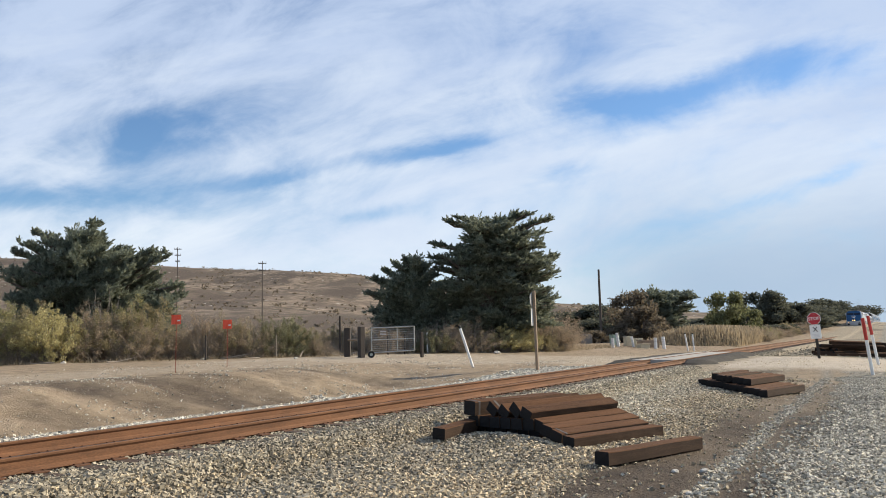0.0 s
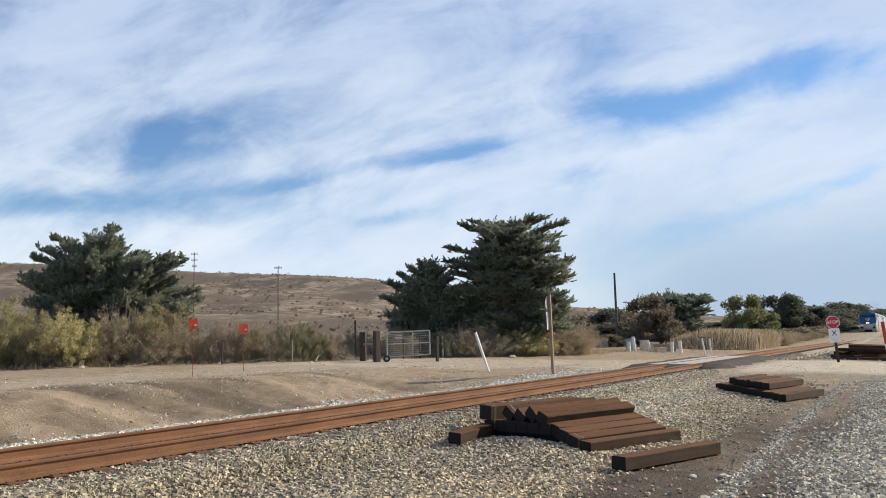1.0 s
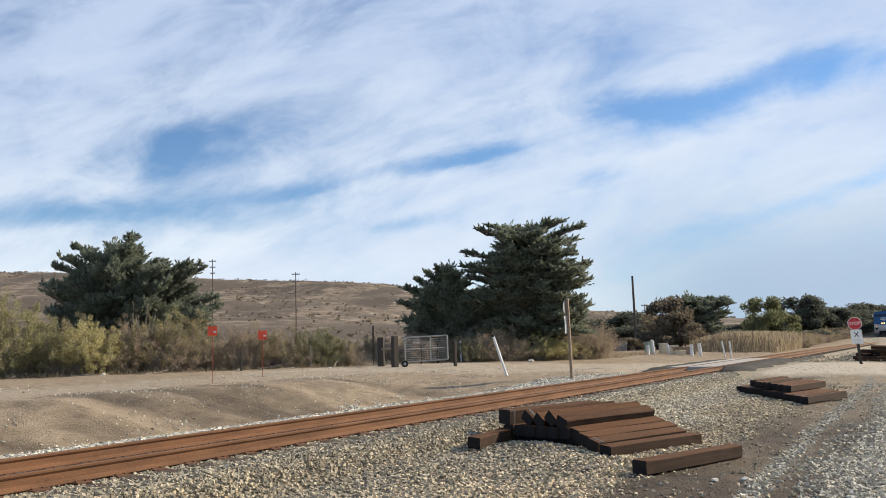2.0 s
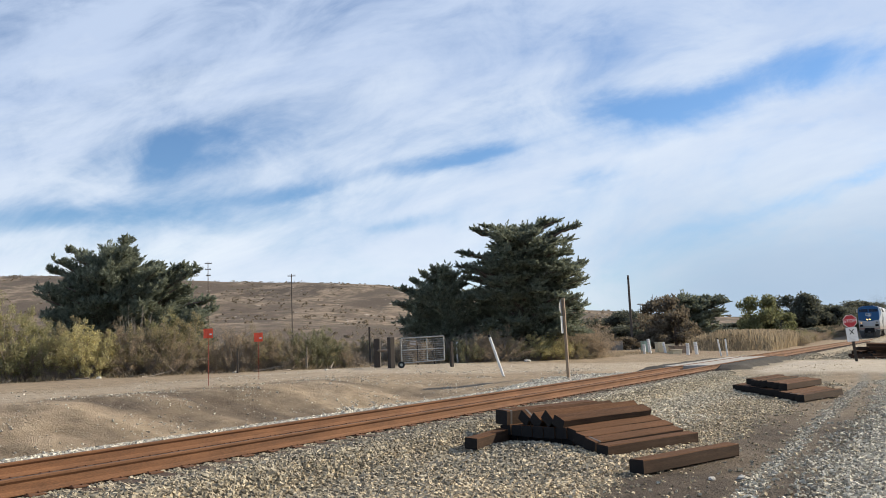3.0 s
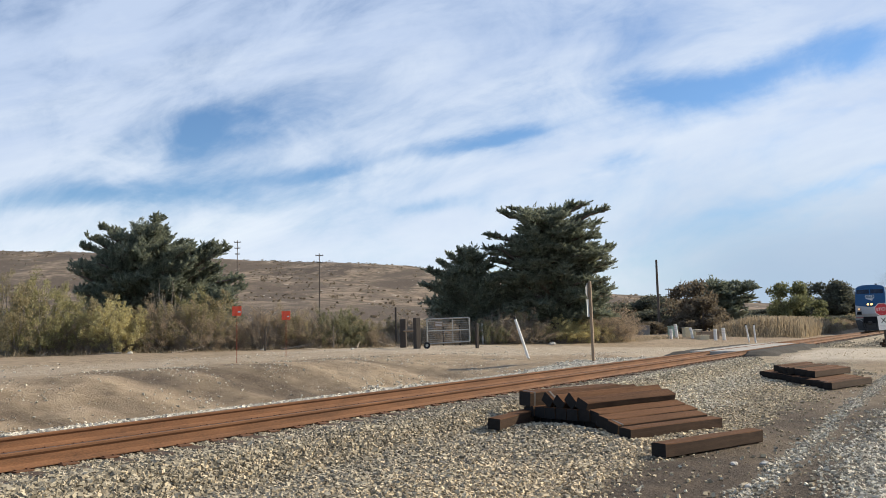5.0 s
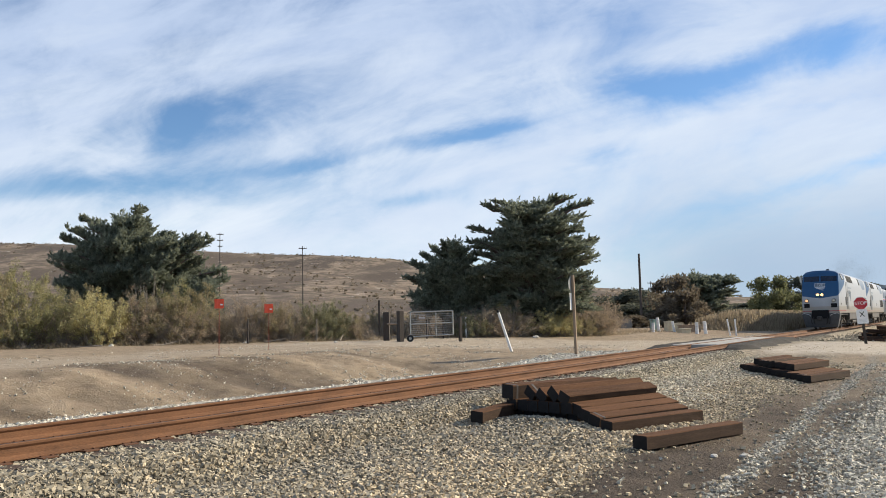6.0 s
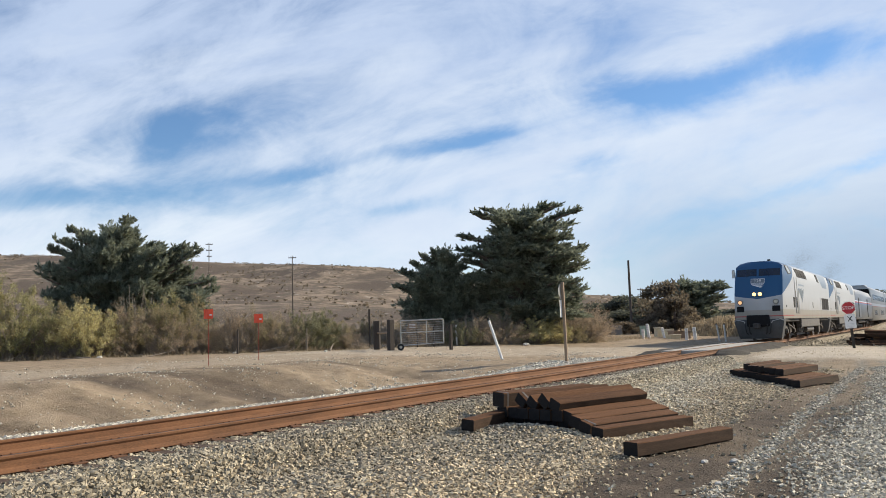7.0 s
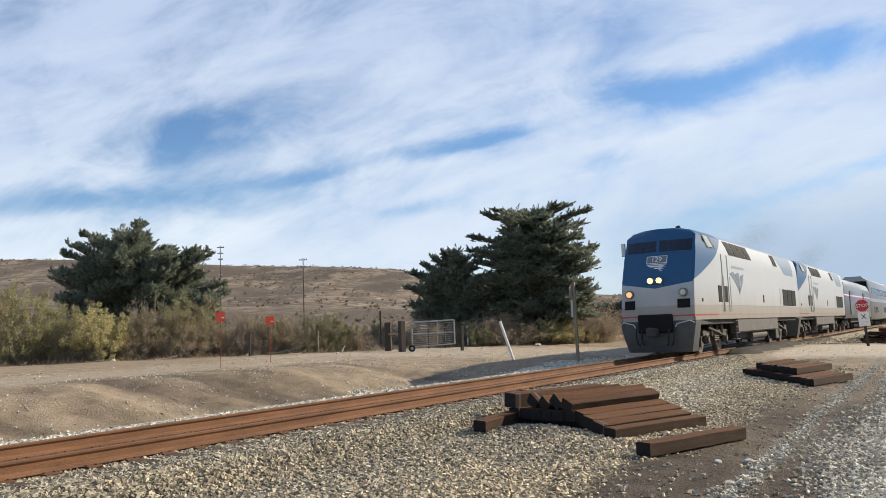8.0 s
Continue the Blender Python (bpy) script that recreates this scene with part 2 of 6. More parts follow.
# ---------------- mesh helpers ----------------
def link_mesh(name, bm, material, parent=None, label="", smooth=None):
    me = bpy.data.meshes.new(name)
    bm.normal_update()
    bm.to_mesh(me)
    bm.free()
    for m_ in material if isinstance(material, (list, tuple)) else [material]:
        me.materials.append(m_)
    if smooth is not None:
        for p in me.polygons:
            p.use_smooth = True
        me.set_sharp_from_angle(angle=radians(smooth))
    ob = new(name, me)
    if parent is not None:
        ob.parent = parent
    if label:
        ob["label"] = label
    return ob


def part(name, bm, material, parent, label="", smooth=None):
    return link_mesh(name, bm, material, parent, label, smooth)


def empty(name, label, category, group="", m=None, kind=""):
    ob = new(name)
    ob.empty_display_size = 0.2
    if m is not None:
        ob.matrix_basis = m
    return tagged(ob, label, category, group, kind)


def np_mesh(name, verts, faces, material, parent=None, smooth=False):
    """A mesh from arrays; faces: (n, 3) or (n, 4)."""
    verts, faces = np.asarray(verts, np.float32), np.asarray(faces, np.int32)
    me = bpy.data.meshes.new(name)
    k = faces.shape[1]
    me.vertices.add(len(verts))
    me.vertices.foreach_set("co", verts.ravel())
    me.loops.add(faces.size)
    me.loops.foreach_set("vertex_index", faces.ravel())
    me.polygons.add(len(faces))
    me.polygons.foreach_set("loop_start", np.arange(0, faces.size, k, dtype=np.int32))
    me.polygons.foreach_set("use_smooth", np.full(len(faces), bool(smooth)))
    me.update(calc_edges=True)
    me.materials.append(material)
    ob = new(name, me)
    if parent is not None:
        ob.parent = parent
    return ob


def box(bm, c, s, m=None, bevel=0.0, mi=0):
    mt = Matrix.Translation(c) @ Matrix.Diagonal((*s, 1))
    if m is not None:
        mt = m @ mt
    r = bmesh.ops.create_cube(bm, size=1, matrix=mt)
    fs = {f for v in r["verts"] for f in v.link_faces}
    for f in fs:
        f.material_index = mi
    if bevel:
        es = list({e for v in r["verts"] for e in v.link_edges})
        bmesh.ops.bevel(bm, geom=es, offset=bevel, segments=1, affect="EDGES")
    return bm


def rod(bm, a, b, r1, r2=None, n=8, mi=0, caps=True):
    a, b = Vector(a), Vector(b)
    d = b - a
    q = d.to_track_quat("Z", "Y").to_matrix().to_4x4()
    r = bmesh.ops.create_cone(bm, cap_ends=caps, segments=n, radius1=r1, radius2=r1 if r2 is None else r2, depth=d.length,
                              matrix=Matrix.Translation((a + b) / 2) @ q)
    for f in {f for v in r["verts"] for f in v.link_faces}:
        f.material_index = mi
    return bm


def B():
    return bmesh.new()


def sstep(a, b, x):
    t = np.clip((np.asarray(x, float) - a) / (b - a), 0, 1)
    return t * t * (3 - 2 * t)


# ---------------- the lie of the land ----------------
TRACK_Y = 9.05
RAIL_TOP = 0.19


def vnoise(x, y, s, seed=0):
    """Smooth value noise on arrays."""
    x, y = np.asarray(x, float) / s + seed * 17.3, np.asarray(y, float) / s + seed * 9.1
    xi, yi = np.floor(x).astype(np.int64), np.floor(y).astype(np.int64)
    fx, fy = x - xi, y - yi
    fx, fy = fx * fx * (3 - 2 * fx), fy * fy * (3 - 2 * fy)

    def hsh(i, j):
        n = (i * 374761393 + j * 668265263 + seed * 1442695) & 0x7FFFFFFF
        n = ((n ^ (n >> 13)) * 1274126177) & 0x7FFFFFFF
        return ((n ^ (n >> 16)) & 0xFFFF) / 65535.0

    a, b, c, d = hsh(xi, yi), hsh(xi + 1, yi), hsh(xi, yi + 1), hsh(xi + 1, yi + 1)
    return (a * (1 - fx) + b * fx) * (1 - fy) + (c * (1 - fx) + d * fx) * fy - 0.5


def hill(x, y):
    q = x * 0.863 + y * 0.504
    a = x * 0.504 - y * 0.863
    top = np.interp(a, [-900, -272, -156, -50, 76, 150, 230, 400], [70, 55, 46, 40, 20, 7, 0, 0])
    rise = 0.20 * sstep(95, 240, q) + 0.80 * sstep(200, 520, q)
    lumps = (vnoise(x, y, 70, 3) * 9 + vnoise(x, y, 26, 4) * 3.2 + vnoise(x, y, 9, 5) * 0.8) * sstep(140, 330, q) * np.clip(top / 30, 0, 1) * (1 - 0.8 * sstep(440, 520, q))
    return top * rise + lumps


def ground_z(x, y):
    x, y = np.asarray(x, float), np.asarray(y, float)
    cross = sstep(31, 36, x) * (1 - sstep(46, 52, x))
    near = -0.42 + 0.02 * sstep(-6, 2, y) + 0.05 * sstep(5.0, 7.0, y) + vnoise(x, y, 1.7, 1) * 0.05 + vnoise(x, y, 0.5, 2) * 0.025
    near = near - 0.05 * np.exp(-((y - 2.2 - 0.02 * x) / 0.45) ** 2)
    near = near + (-0.04 - near) * cross * sstep(-3, 5, y) + 0.0
    near = near * (1 - 0.5 * sstep(55, 90, x))
    d = np.abs(y - TRACK_Y)
    bed = -0.03
    ditch_on = 1 - sstep(20, 28, x)
    flat = 0.08 + 0.42 * sstep(13, 24, y) + 0.12 * sstep(24, 34, y)
    ditch = -0.50 + (0.42 + 0.50) * sstep(14.2, 18.6 + vnoise(x, y * 0, 3.0, 8) * 1.2, y) + 0.15 * sstep(19, 32, y)
    gully = np.sin(x * 1.9 + vnoise(x, y * 0, 2.0, 6) * 4) * 0.035 + vnoise(x, y, 0.8, 7) * 0.10 + vnoise(x, y, 0.35, 12) * 0.05
    ditch = ditch + gully * sstep(13.5, 15.5, y) * (1 - sstep(17.5, 19.5, y))
    farz = ditch * ditch_on + flat * (1 - ditch_on)
    farz = farz * (1 - 0.55 * sstep(55, 110, x)) + vnoise(x, y, 2.1, 9) * 0.06 + vnoise(x, y, 0.6, 10) * 0.03
    side = np.where(y < TRACK_Y, near, farz)
    k = np.where(y < TRACK_Y, sstep(1.55, 2.2, d), sstep(2.5, 4.5, d))
    z = bed * (1 - k) + side * k
    # gravel heaped before the near stack
    z = z + 0.13 * np.exp(-(((x - 11.95) / 0.55) ** 2 + ((y - 5.95) / 0.75) ** 2))
    return z + hill(x, y)


def gz(x, y):
    return float(ground_z(np.array([x]), np.array([y]))[0])


# ---------------- ground ----------------
def ground_material():
    m = bpy.data.materials.new("ground_surface")
    m.use_nodes = True
    nt = m.node_tree
    N, L = nt.nodes.new, nt.links.new
    b = nt.nodes["Principled BSDF"]
    b.inputs["Roughness"].default_value = 0.95
    b.inputs["Specular IOR Level"].default_value = 0.2
    tc = N("ShaderNodeTexCoord")
    za = N("ShaderNodeVertexColor")
    za.layer_name = "zone"
    zb = N("ShaderNodeVertexColor")
    zb.layer_name = "zone_far"

    def noise_(scale, detail=6, rough=0.6):
        n = N("ShaderNodeTexNoise")
        n.inputs["Scale"].default_value, n.inputs["Detail"].default_value, n.inputs["Roughness"].default_value = scale, detail, rough
        L(tc.outputs["Object"], n.inputs["Vector"])
        return n.outputs["Fac"]

    def blend(fac, a, c):
        x = N("ShaderNodeMix")
        x.data_type = "RGBA"
        for k, v in ((0, fac), (6, a), (7, c)):
            if isinstance(v, tuple):
                x.inputs[k].default_value = (*v, 1)
            elif isinstance(v, float):
                x.inputs[k].default_value = v
            else:
                L(v, x.inputs[k])
        return x.outputs[2]

    def rng(v, lo, hi):
        r = N("ShaderNodeMapRange")
        r.inputs["From Min"].default_value, r.inputs["From Max"].default_value = lo, hi
        L(v, r.inputs["Value"])
        return r.outputs[0]

    coarse, mid, fine = noise_(0.35), noise_(2.2), noise_(22.0, 4)
    vor = N("ShaderNodeTexVoronoi")
    vor.inputs["Scale"].default_value = 17.0
    L(tc.outputs["Object"], vor.inputs["Vector"])
    cell = N("ShaderNodeSeparateColor")
    L(vor.outputs["Color"], cell.inputs[0])
    dirt = blend(rng(mid, 0.3, 0.7), (0.210, 0.160, 0.106), (0.385, 0.30, 0.206))
    dirt = blend(rng(fine, 0.5, 0.8), dirt, (0.33, 0.262, 0.188))
    spot = N("ShaderNodeTexVoronoi")
    spot.inputs["Scale"].default_value = 5.5
    L(tc.outputs["Object"], spot.inputs["Vector"])
    dirt = blend(rng(spot.outputs["Distance"], 0.13, 0.08), dirt, (0.36, 0.31, 0.24))
    road = blend(rng(mid, 0.3, 0.75), (0.43, 0.365, 0.28), (0.56, 0.485, 0.385))
    dark = blend(rng(mid, 0.3, 0.7), (0.050, 0.038, 0.029), (0.105, 0.080, 0.058))
    dark = blend(rng(fine, 0.55, 0.8), dark, (0.17, 0.14, 0.11))
    gravel = blend(cell.outputs[0], (0.15, 0.124, 0.088), (0.42, 0.355, 0.258))
    blue = blend(cell.outputs[1], (0.11, 0.101, 0.083), (0.36, 0.33, 0.27))
    grass = blend(rng(mid, 0.3, 0.7), (0.20, 0.145, 0.095), (0.33, 0.25, 0.165))
    hillc = blend(rng(noise_(0.05, 9, 0.7), 0.44, 0.56), (0.285, 0.218, 0.155), (0.135, 0.103, 0.078))
    hillc = blend(rng(noise_(0.014, 8, 0.65), 0.46, 0.53), hillc, (0.125, 0.096, 0.074))
    hillc = blend(rng(noise_(0.20, 8, 0.8), 0.49, 0.58), hillc, (0.115, 0.094, 0.066))
    hillc = blend(rng(noise_(0.03, 10, 0.75), 0.52, 0.56), hillc, (0.110, 0.085, 0.064))
    hillc = blend(rng(noise_(0.13, 6, 0.8), 0.62, 0.66), hillc, (0.50, 0.45, 0.385))
    sa, sb = N("ShaderNodeSeparateColor"), N("ShaderNodeSeparateColor")
    L(za.outputs["Color"], sa.inputs[0])
    L(zb.outputs["Color"], sb.inputs[0])
    col = blend(sa.outputs[0], dirt, gravel)
    col = blend(sa.outputs[1], col, blue)
    col = blend(sa.outputs[2], col, dark)
    col = blend(sb.outputs[0], col, road)
    col = blend(sb.outputs[1], col, grass)
    col = blend(sb.outputs[2], col, hillc)
    L(col, b.inputs["Base Color"])
    bp = N("ShaderNodeBump")
    bp.inputs["Strength"].default_value, bp.inputs["Distance"].default_value = 1.0, 0.05
    ad = N("ShaderNodeMath")
    ad.operation = "ADD"
    L(fine, ad.inputs[0])
    L(mid, ad.inputs[1])
    L(ad.outputs[0], bp.inputs["Height"])
    L(bp.outputs[0], b.inputs["Normal"])
    return m


def zones(x, y):
    n1 = vnoise(x, y, 1.1, 21) + 0.6 * vnoise(x, y, 0.4, 22)
    n2 = vnoise(x, y, 4.0, 23)
    w = n1 * 0.9 + n2 * 0.9
    d = np.abs(y - TRACK_Y)
    near = y < TRACK_Y
    edge = np.interp(x, [5, 10, 16, 19, 24, 34, 60], [12.2, 13.2, 15.2, 15.6, 13.6, 11.8, 11.4])
    gravel = np.where(near, sstep(3.1, 3.9, y + w * 0.8), 1 - sstep(edge - 0.7, edge + 0.3, y + w * 1.1))
    blue = np.where(near, 1 - sstep(1.3, 1.8, y + w * 0.5 - 0.012 * x), 0)
    strip = np.where(near, np.exp(-((y - 1.95 - 0.02 * x + n1 * 0.2) / 0.16) ** 2) * 0.8 * sstep(6, 9, x), 0)
    dark = np.where(near, sstep(0.9, 1.5, y + w * 0.5) * (1 - sstep(3.3, 4.1, y + w * 0.9)) * (1 - sstep(24, 30, x)), 0)
    dark = np.clip(dark * (1.0 + n2), 0, 1) * (1 - strip) * (1 - 0.45 * sstep(15, 21, x))
    dark = np.maximum(dark, np.where(near, 0.6 * sstep(0.16, 0.34, vnoise(x, y, 1.6, 61) + 0.35 * n1) * sstep(3, 4, y) * (1 - sstep(6.6, 7.2, y)), 0))
    dark = np.maximum(dark, np.where(near, 0.75 * sstep(0.05, 0.25, vnoise(x, y * 2.2, 2.6, 63) + 0.3 * n1) * (1 - sstep(1.6, 2.2, y)) * (1 - sstep(24, 30, x)), 0))
    dark = np.maximum(dark, np.where(near, 0.55 * (1 - sstep(0.25, 0.5, np.abs(y + 0.3 + n1 * 0.3))), 0) * (1 - sstep(24, 30, x)))
    # washed-out streaks down the bank
    q = x + 0.35 * (y - 14) + n1 * 0.7
    wash = np.clip(np.sin(q * 0.85) * 0.4 + np.sin(q * 2.7 + 1.1) * 0.35 + 1.6 * n2 + 0.5 * n1, 0, 1) * sstep(14.0, 15.5, y) * (1 - sstep(19.0, 20.5, y + n1)) * (1 - sstep(22, 27, x))
    dark = np.maximum(dark, np.where(near, 0, 0.8 * wash))
    # dirt road across the line and along the far side
    rn = sstep(33.2, 34.6, x + 0.5 * w) * (1 - sstep(43.5, 45, x + w)) * (1 - sstep(6.2, 7.2, y))
    cx = np.interp(y, [10, 14, 20, 30], [40.5, 38, 33, 28])
    rf = (1 - sstep(4.5, 7.0, np.abs(x - cx + w))) * sstep(11.2, 12.2, y) * (1 - sstep(25, 28, y))
    along = (1 - sstep(1.6, 3.2, np.abs(y - 22.0 - w * 0.8 - 0.02 * x))) * (1 - sstep(34, 40, x))
    road = np.maximum(np.maximum(rn, 0.55 * rf), 0.3 * along)
    grass = sstep(30, 36, y + w * 2) * (1 - sstep(80, 130, x * 0.863 + y * 0.504)) + sstep(52, 60, x) * (sstep(11.5, 13, y) + 1 - sstep(-6, -2, y))
    grass = np.clip(grass, 0, 1) * (1 - road)
    hl = sstep(80, 130, x * 0.863 + y * 0.504) * sstep(30, 40, y)
    return gravel * (1 - rn), np.maximum(blue, strip) * (1 - rn), dark * (1 - rn), road, grass, hl


def axis(lo, hi, step, far, grow=1.09):
    mid = list(np.arange(lo, hi + 1e-6, step))
    out, s, p = [], step, hi
    while p < far:
        s *= grow
        p += s
        out.append(p)
    left, s, p = [], step, lo
    while p > -far:
        s *= grow
        p -= s
        left.append(p)
    return np.array(left[::-1] + mid + out)


def build_ground():
    xs, ys = axis(2, 46, 0.16, 3200, 1.045), axis(-2, 33, 0.16, 3200, 1.045)
    X, Y = np.meshgrid(xs, ys)
    x, y = X.ravel(), Y.ravel()
    z = ground_z(x, y)
    nx, ny = len(xs), len(ys)
    i = (np.arange(ny - 1)[:, None] * nx + np.arange(nx - 1)[None, :]).ravel()
    faces = np.stack([i, i + 1, i + nx + 1, i + nx], 1)
    ob = np_mesh("ground", np.stack([x, y, z], 1), faces, ground_material(), smooth=True)
    ga, bl, dk, rd, gr, hl = zones(x, y)
    one = np.ones_like(x)
    for nm, ch in (("zone", (ga, bl, dk)), ("zone_far", (rd, gr, hl))):
        at = ob.data.color_attributes.new(nm, "FLOAT_COLOR", "POINT")
        at.data.foreach_set("color", np.stack([*ch, one], 1).astype(np.float32).ravel())
    tagged(ob, "bare earth, gravel and dry grass running to low brown hills", "ground", kind="structure")


build_ground()


def stones(name, x, y, size, material, label, seed, sink=0.25, lift=0.0):
    """Angular stones, all in one mesh."""
    rs = np.random.RandomState(seed)
    n = len(x)
    base = np.array([[-1, -1, -1], [1, -1, -1], [1, 1, -1], [-1, 1, -1], [-1, -1, 1], [1, -1, 1], [1, 1, 1], [-1, 1, 1]], float) * 0.5
    v = np.repeat(base[None], n, 0) * (1 + rs.uniform(-0.45, 0.35, (n, 8, 3)))
    sc = np.stack([rs.uniform(0.8, 1.5, n), rs.uniform(0.6, 1.1, n), rs.uniform(0.45, 0.9, n)], 1) * size[:, None]
    v = v * sc[:, None, :]
    ang = rs.uniform(-0.6, 0.6, (n, 2))
    az = rs.uniform(0, 6.283, n)
    ca, sa = np.cos(ang[:, :1]), np.sin(ang[:, :1])
    v = np.stack([v[..., 0], v[..., 1] * ca - v[..., 2] * sa, v[..., 1] * sa + v[..., 2] * ca], -1)
    ca, sa = np.cos(ang[:, 1:]), np.sin(ang[:, 1:])
    v = np.stack([v[..., 0] * ca + v[..., 2] * sa, v[..., 1], -v[..., 0] * sa + v[..., 2] * ca], -1)
    ca, sa = np.cos(az)[:, None], np.sin(az)[:, None]
    v = np.stack([v[..., 0] * ca - v[..., 1] * sa, v[..., 0] * sa + v[..., 1] * ca, v[..., 2]], -1)
    z = ground_z(x, y) + lift + size * (0.5 - sink) * 0.7 + rs.uniform(0, 0.25, n) * size
    v = v + np.stack([x, y, z], 1)[:, None, :]
    q = np.array([[0, 3, 2, 1], [4, 5, 6, 7], [0, 1, 5, 4], [1, 2, 6, 5], [2, 3, 7, 6], [3, 0, 4, 7]])
    f = (np.arange(n)[:, None, None] * 8 + q[None]).reshape(-1, 4)
    ob = np_mesh(name, v.reshape(-1, 3), f, material)
    return tagged(ob, label, "gravel", kind="stuff")


def scatter(n, x0, x1, y0, y1, seed, keep):
    rs = np.random.RandomState(seed)
    # thicker where the land is close
    u = rs.uniform(0, 1, n)
    x = x0 * (x1 / x0) ** u
    y = rs.uniform(y0, y1, n)
    ok = rs.uniform(0, 1, n) < keep(x, y)
    return x[ok], y[ok], rs


def on_bed(x, y):
    """Free of rails and of the crossing."""
    return (np.abs(np.abs(y - TRACK_Y) - 0.75) > 0.12) & ~((x > 33.5) & (x < 48) & (np.abs(y - TRACK_Y) < 3.3))


def build_stones():
    x, y, rs = scatter(115000, 3.2, 33, 3.2, 7.85, 31, lambda x, y: zones(x, y)[0] * sstep(4.0, 6.6, y + 1.6 * vnoise(x, y, 1.5, 40)) * on_bed(x, y))
    size = 0.015 + 0.038 * rs.uniform(0, 1, len(x)) ** 1.8
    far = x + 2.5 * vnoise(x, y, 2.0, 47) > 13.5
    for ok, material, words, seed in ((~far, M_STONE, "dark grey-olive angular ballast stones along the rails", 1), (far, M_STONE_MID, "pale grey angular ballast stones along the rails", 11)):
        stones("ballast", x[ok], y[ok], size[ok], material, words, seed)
    x, y, rs = scatter(85000, 5.0, 31, 2.4, 7.4, 32, lambda x, y: zones(x, y)[0] * (1 - 0.7 * sstep(4.6, 6.6, y + 1.6 * vnoise(x, y, 1.5, 40))) * (1 - 0.8 * zones(x, y)[2]))
    stones("tan_gravel", x, y, 0.013 + 0.034 * rs.uniform(0, 1, len(x)) ** 2, M_STONE_TAN, "tan broken gravel beside the timber stacks", 2)
    x, y, rs = scatter(115000, 6.0, 32, -3.0, 3.2, 33, lambda x, y: np.clip(zones(x, y)[1] + 0.02, 0, 1) * (1 - 0.8 * zones(x, y)[2]))
    stones("grey_gravel", x, y, 0.013 + 0.028 * rs.uniform(0, 1, len(x)) ** 1.6, M_STONE_BLUE, "blue-grey crushed gravel on the track side lane", 3)
    x, y, rs = scatter(150000, 6, 60, 10.6, 17.3, 34, lambda x, y: zones(x, y)[0] * on_bed(x, y))
    stones("far_ballast", x, y, 0.02 + 0.04 * rs.uniform(0, 1, len(x)), M_STONE_PALE, "pale ballast shoulder beyond the far rail", 4)
    x, y, rs = scatter(46000, 6, 36, 13.0, 26.0, 35, lambda x, y: np.clip(0.20 + 1.3 * vnoise(x, y, 1.6, 41) + 0.8 * vnoise(x, y, 0.6, 48), 0.04, 1) * (1 - 0.7 * sstep(19, 21, y)))
    stones("bank_rubble", x, y, 0.009 + 0.038 * rs.uniform(0, 1, len(x)) ** 4, M_STONE_PALE, "scattered pale stones on the dirt bank", 5)
    x, y, rs = scatter(1700, 7, 30, 1.2, 4.0, 36, lambda x, y: 0.6 + 0 * x)
    stones("loose_pebbles", x, y, 0.012 + 0.04 * rs.uniform(0, 1, len(x)) ** 2, M_STONE_TAN, "loose pebbles scattered over dark dirt", 6)
    x, y, rs = scatter(52000, 3.2, 60, 7.2, 8.30, 37, lambda x, y: np.where(np.abs((x - 1.0) / 0.5 - np.round((x - 1.0) / 0.5)) < 0.22, 0.22, 0.95) * ~((x > 33.5) & (x < 48)))
    stones("bed_ballast", x, y, rs.uniform(0.02, 0.05, len(x)), M_STONE, "ballast packed round the sleeper ends", 7, lift=-0.008)
    x, y, rs = scatter(90000, 3.2, 60, 8.42, 9.7, 38, lambda x, y: 0.9 * on_bed(x, y))
    stones("crib_ballast", x, y, rs.uniform(0.02, 0.045, len(x)), M_STONE_RUST, "rust-stained ballast between the rails", 8, lift=-0.02)

    x, y, rs = scatter(1200, 31, 48, -6, 7.0, 39, lambda x, y: 0.7 + 0 * x)
    stones("road_pebbles", x, y, 0.012 + 0.03 * rs.uniform(0, 1, len(x)) ** 3, M_STONE_TAN, "small pebbles strewn over the dirt road", 9)
    x, y, rs = scatter(7000, 47, 75, -2, 7.2, 42, lambda x, y: 0.8 + 0 * x)
    stones("lineside_gravel", x, y, 0.03 + 0.05 * rs.uniform(0, 1, len(x)), M_STONE, "grey gravel beside the line past the road", 10)


build_stones()


# ---------------- track ----------------
def rail_profile():
    return [(-0.07, 0.0), (0.07, 0.0), (0.07, 0.012), (0.02, 0.03), (0.009, 0.045), (0.009, 0.118), (0.034, 0.146), (0.037, 0.168), (0.028, 0.177),
            (-0.028, 0.177), (-0.037, 0.168), (-0.034, 0.146), (-0.009, 0.118), (-0.009, 0.045), (-0.02, 0.03), (-0.07, 0.012)]


def rail(y, x0, x1, name="rail"):
    bm = B()
    pr = rail_profile()
    xs = [x0 + (x1 - x0) * k / 60 for k in range(61)]
    rings = [[bm.verts.new((x, y + a, b + RAIL_TOP - 0.177)) for a, b in pr] for x in xs]
    n = len(pr)
    for r, s in zip(rings, rings[1:]):
        for k in range(n):
            f = bm.faces.new((r[k], s[k], s[(k + 1) % n], r[(k + 1) % n]))
            f.material_index = 1 if k == 8 else 0
    bmesh.ops.recalc_face_normals(bm, faces=bm.faces)
    return bm


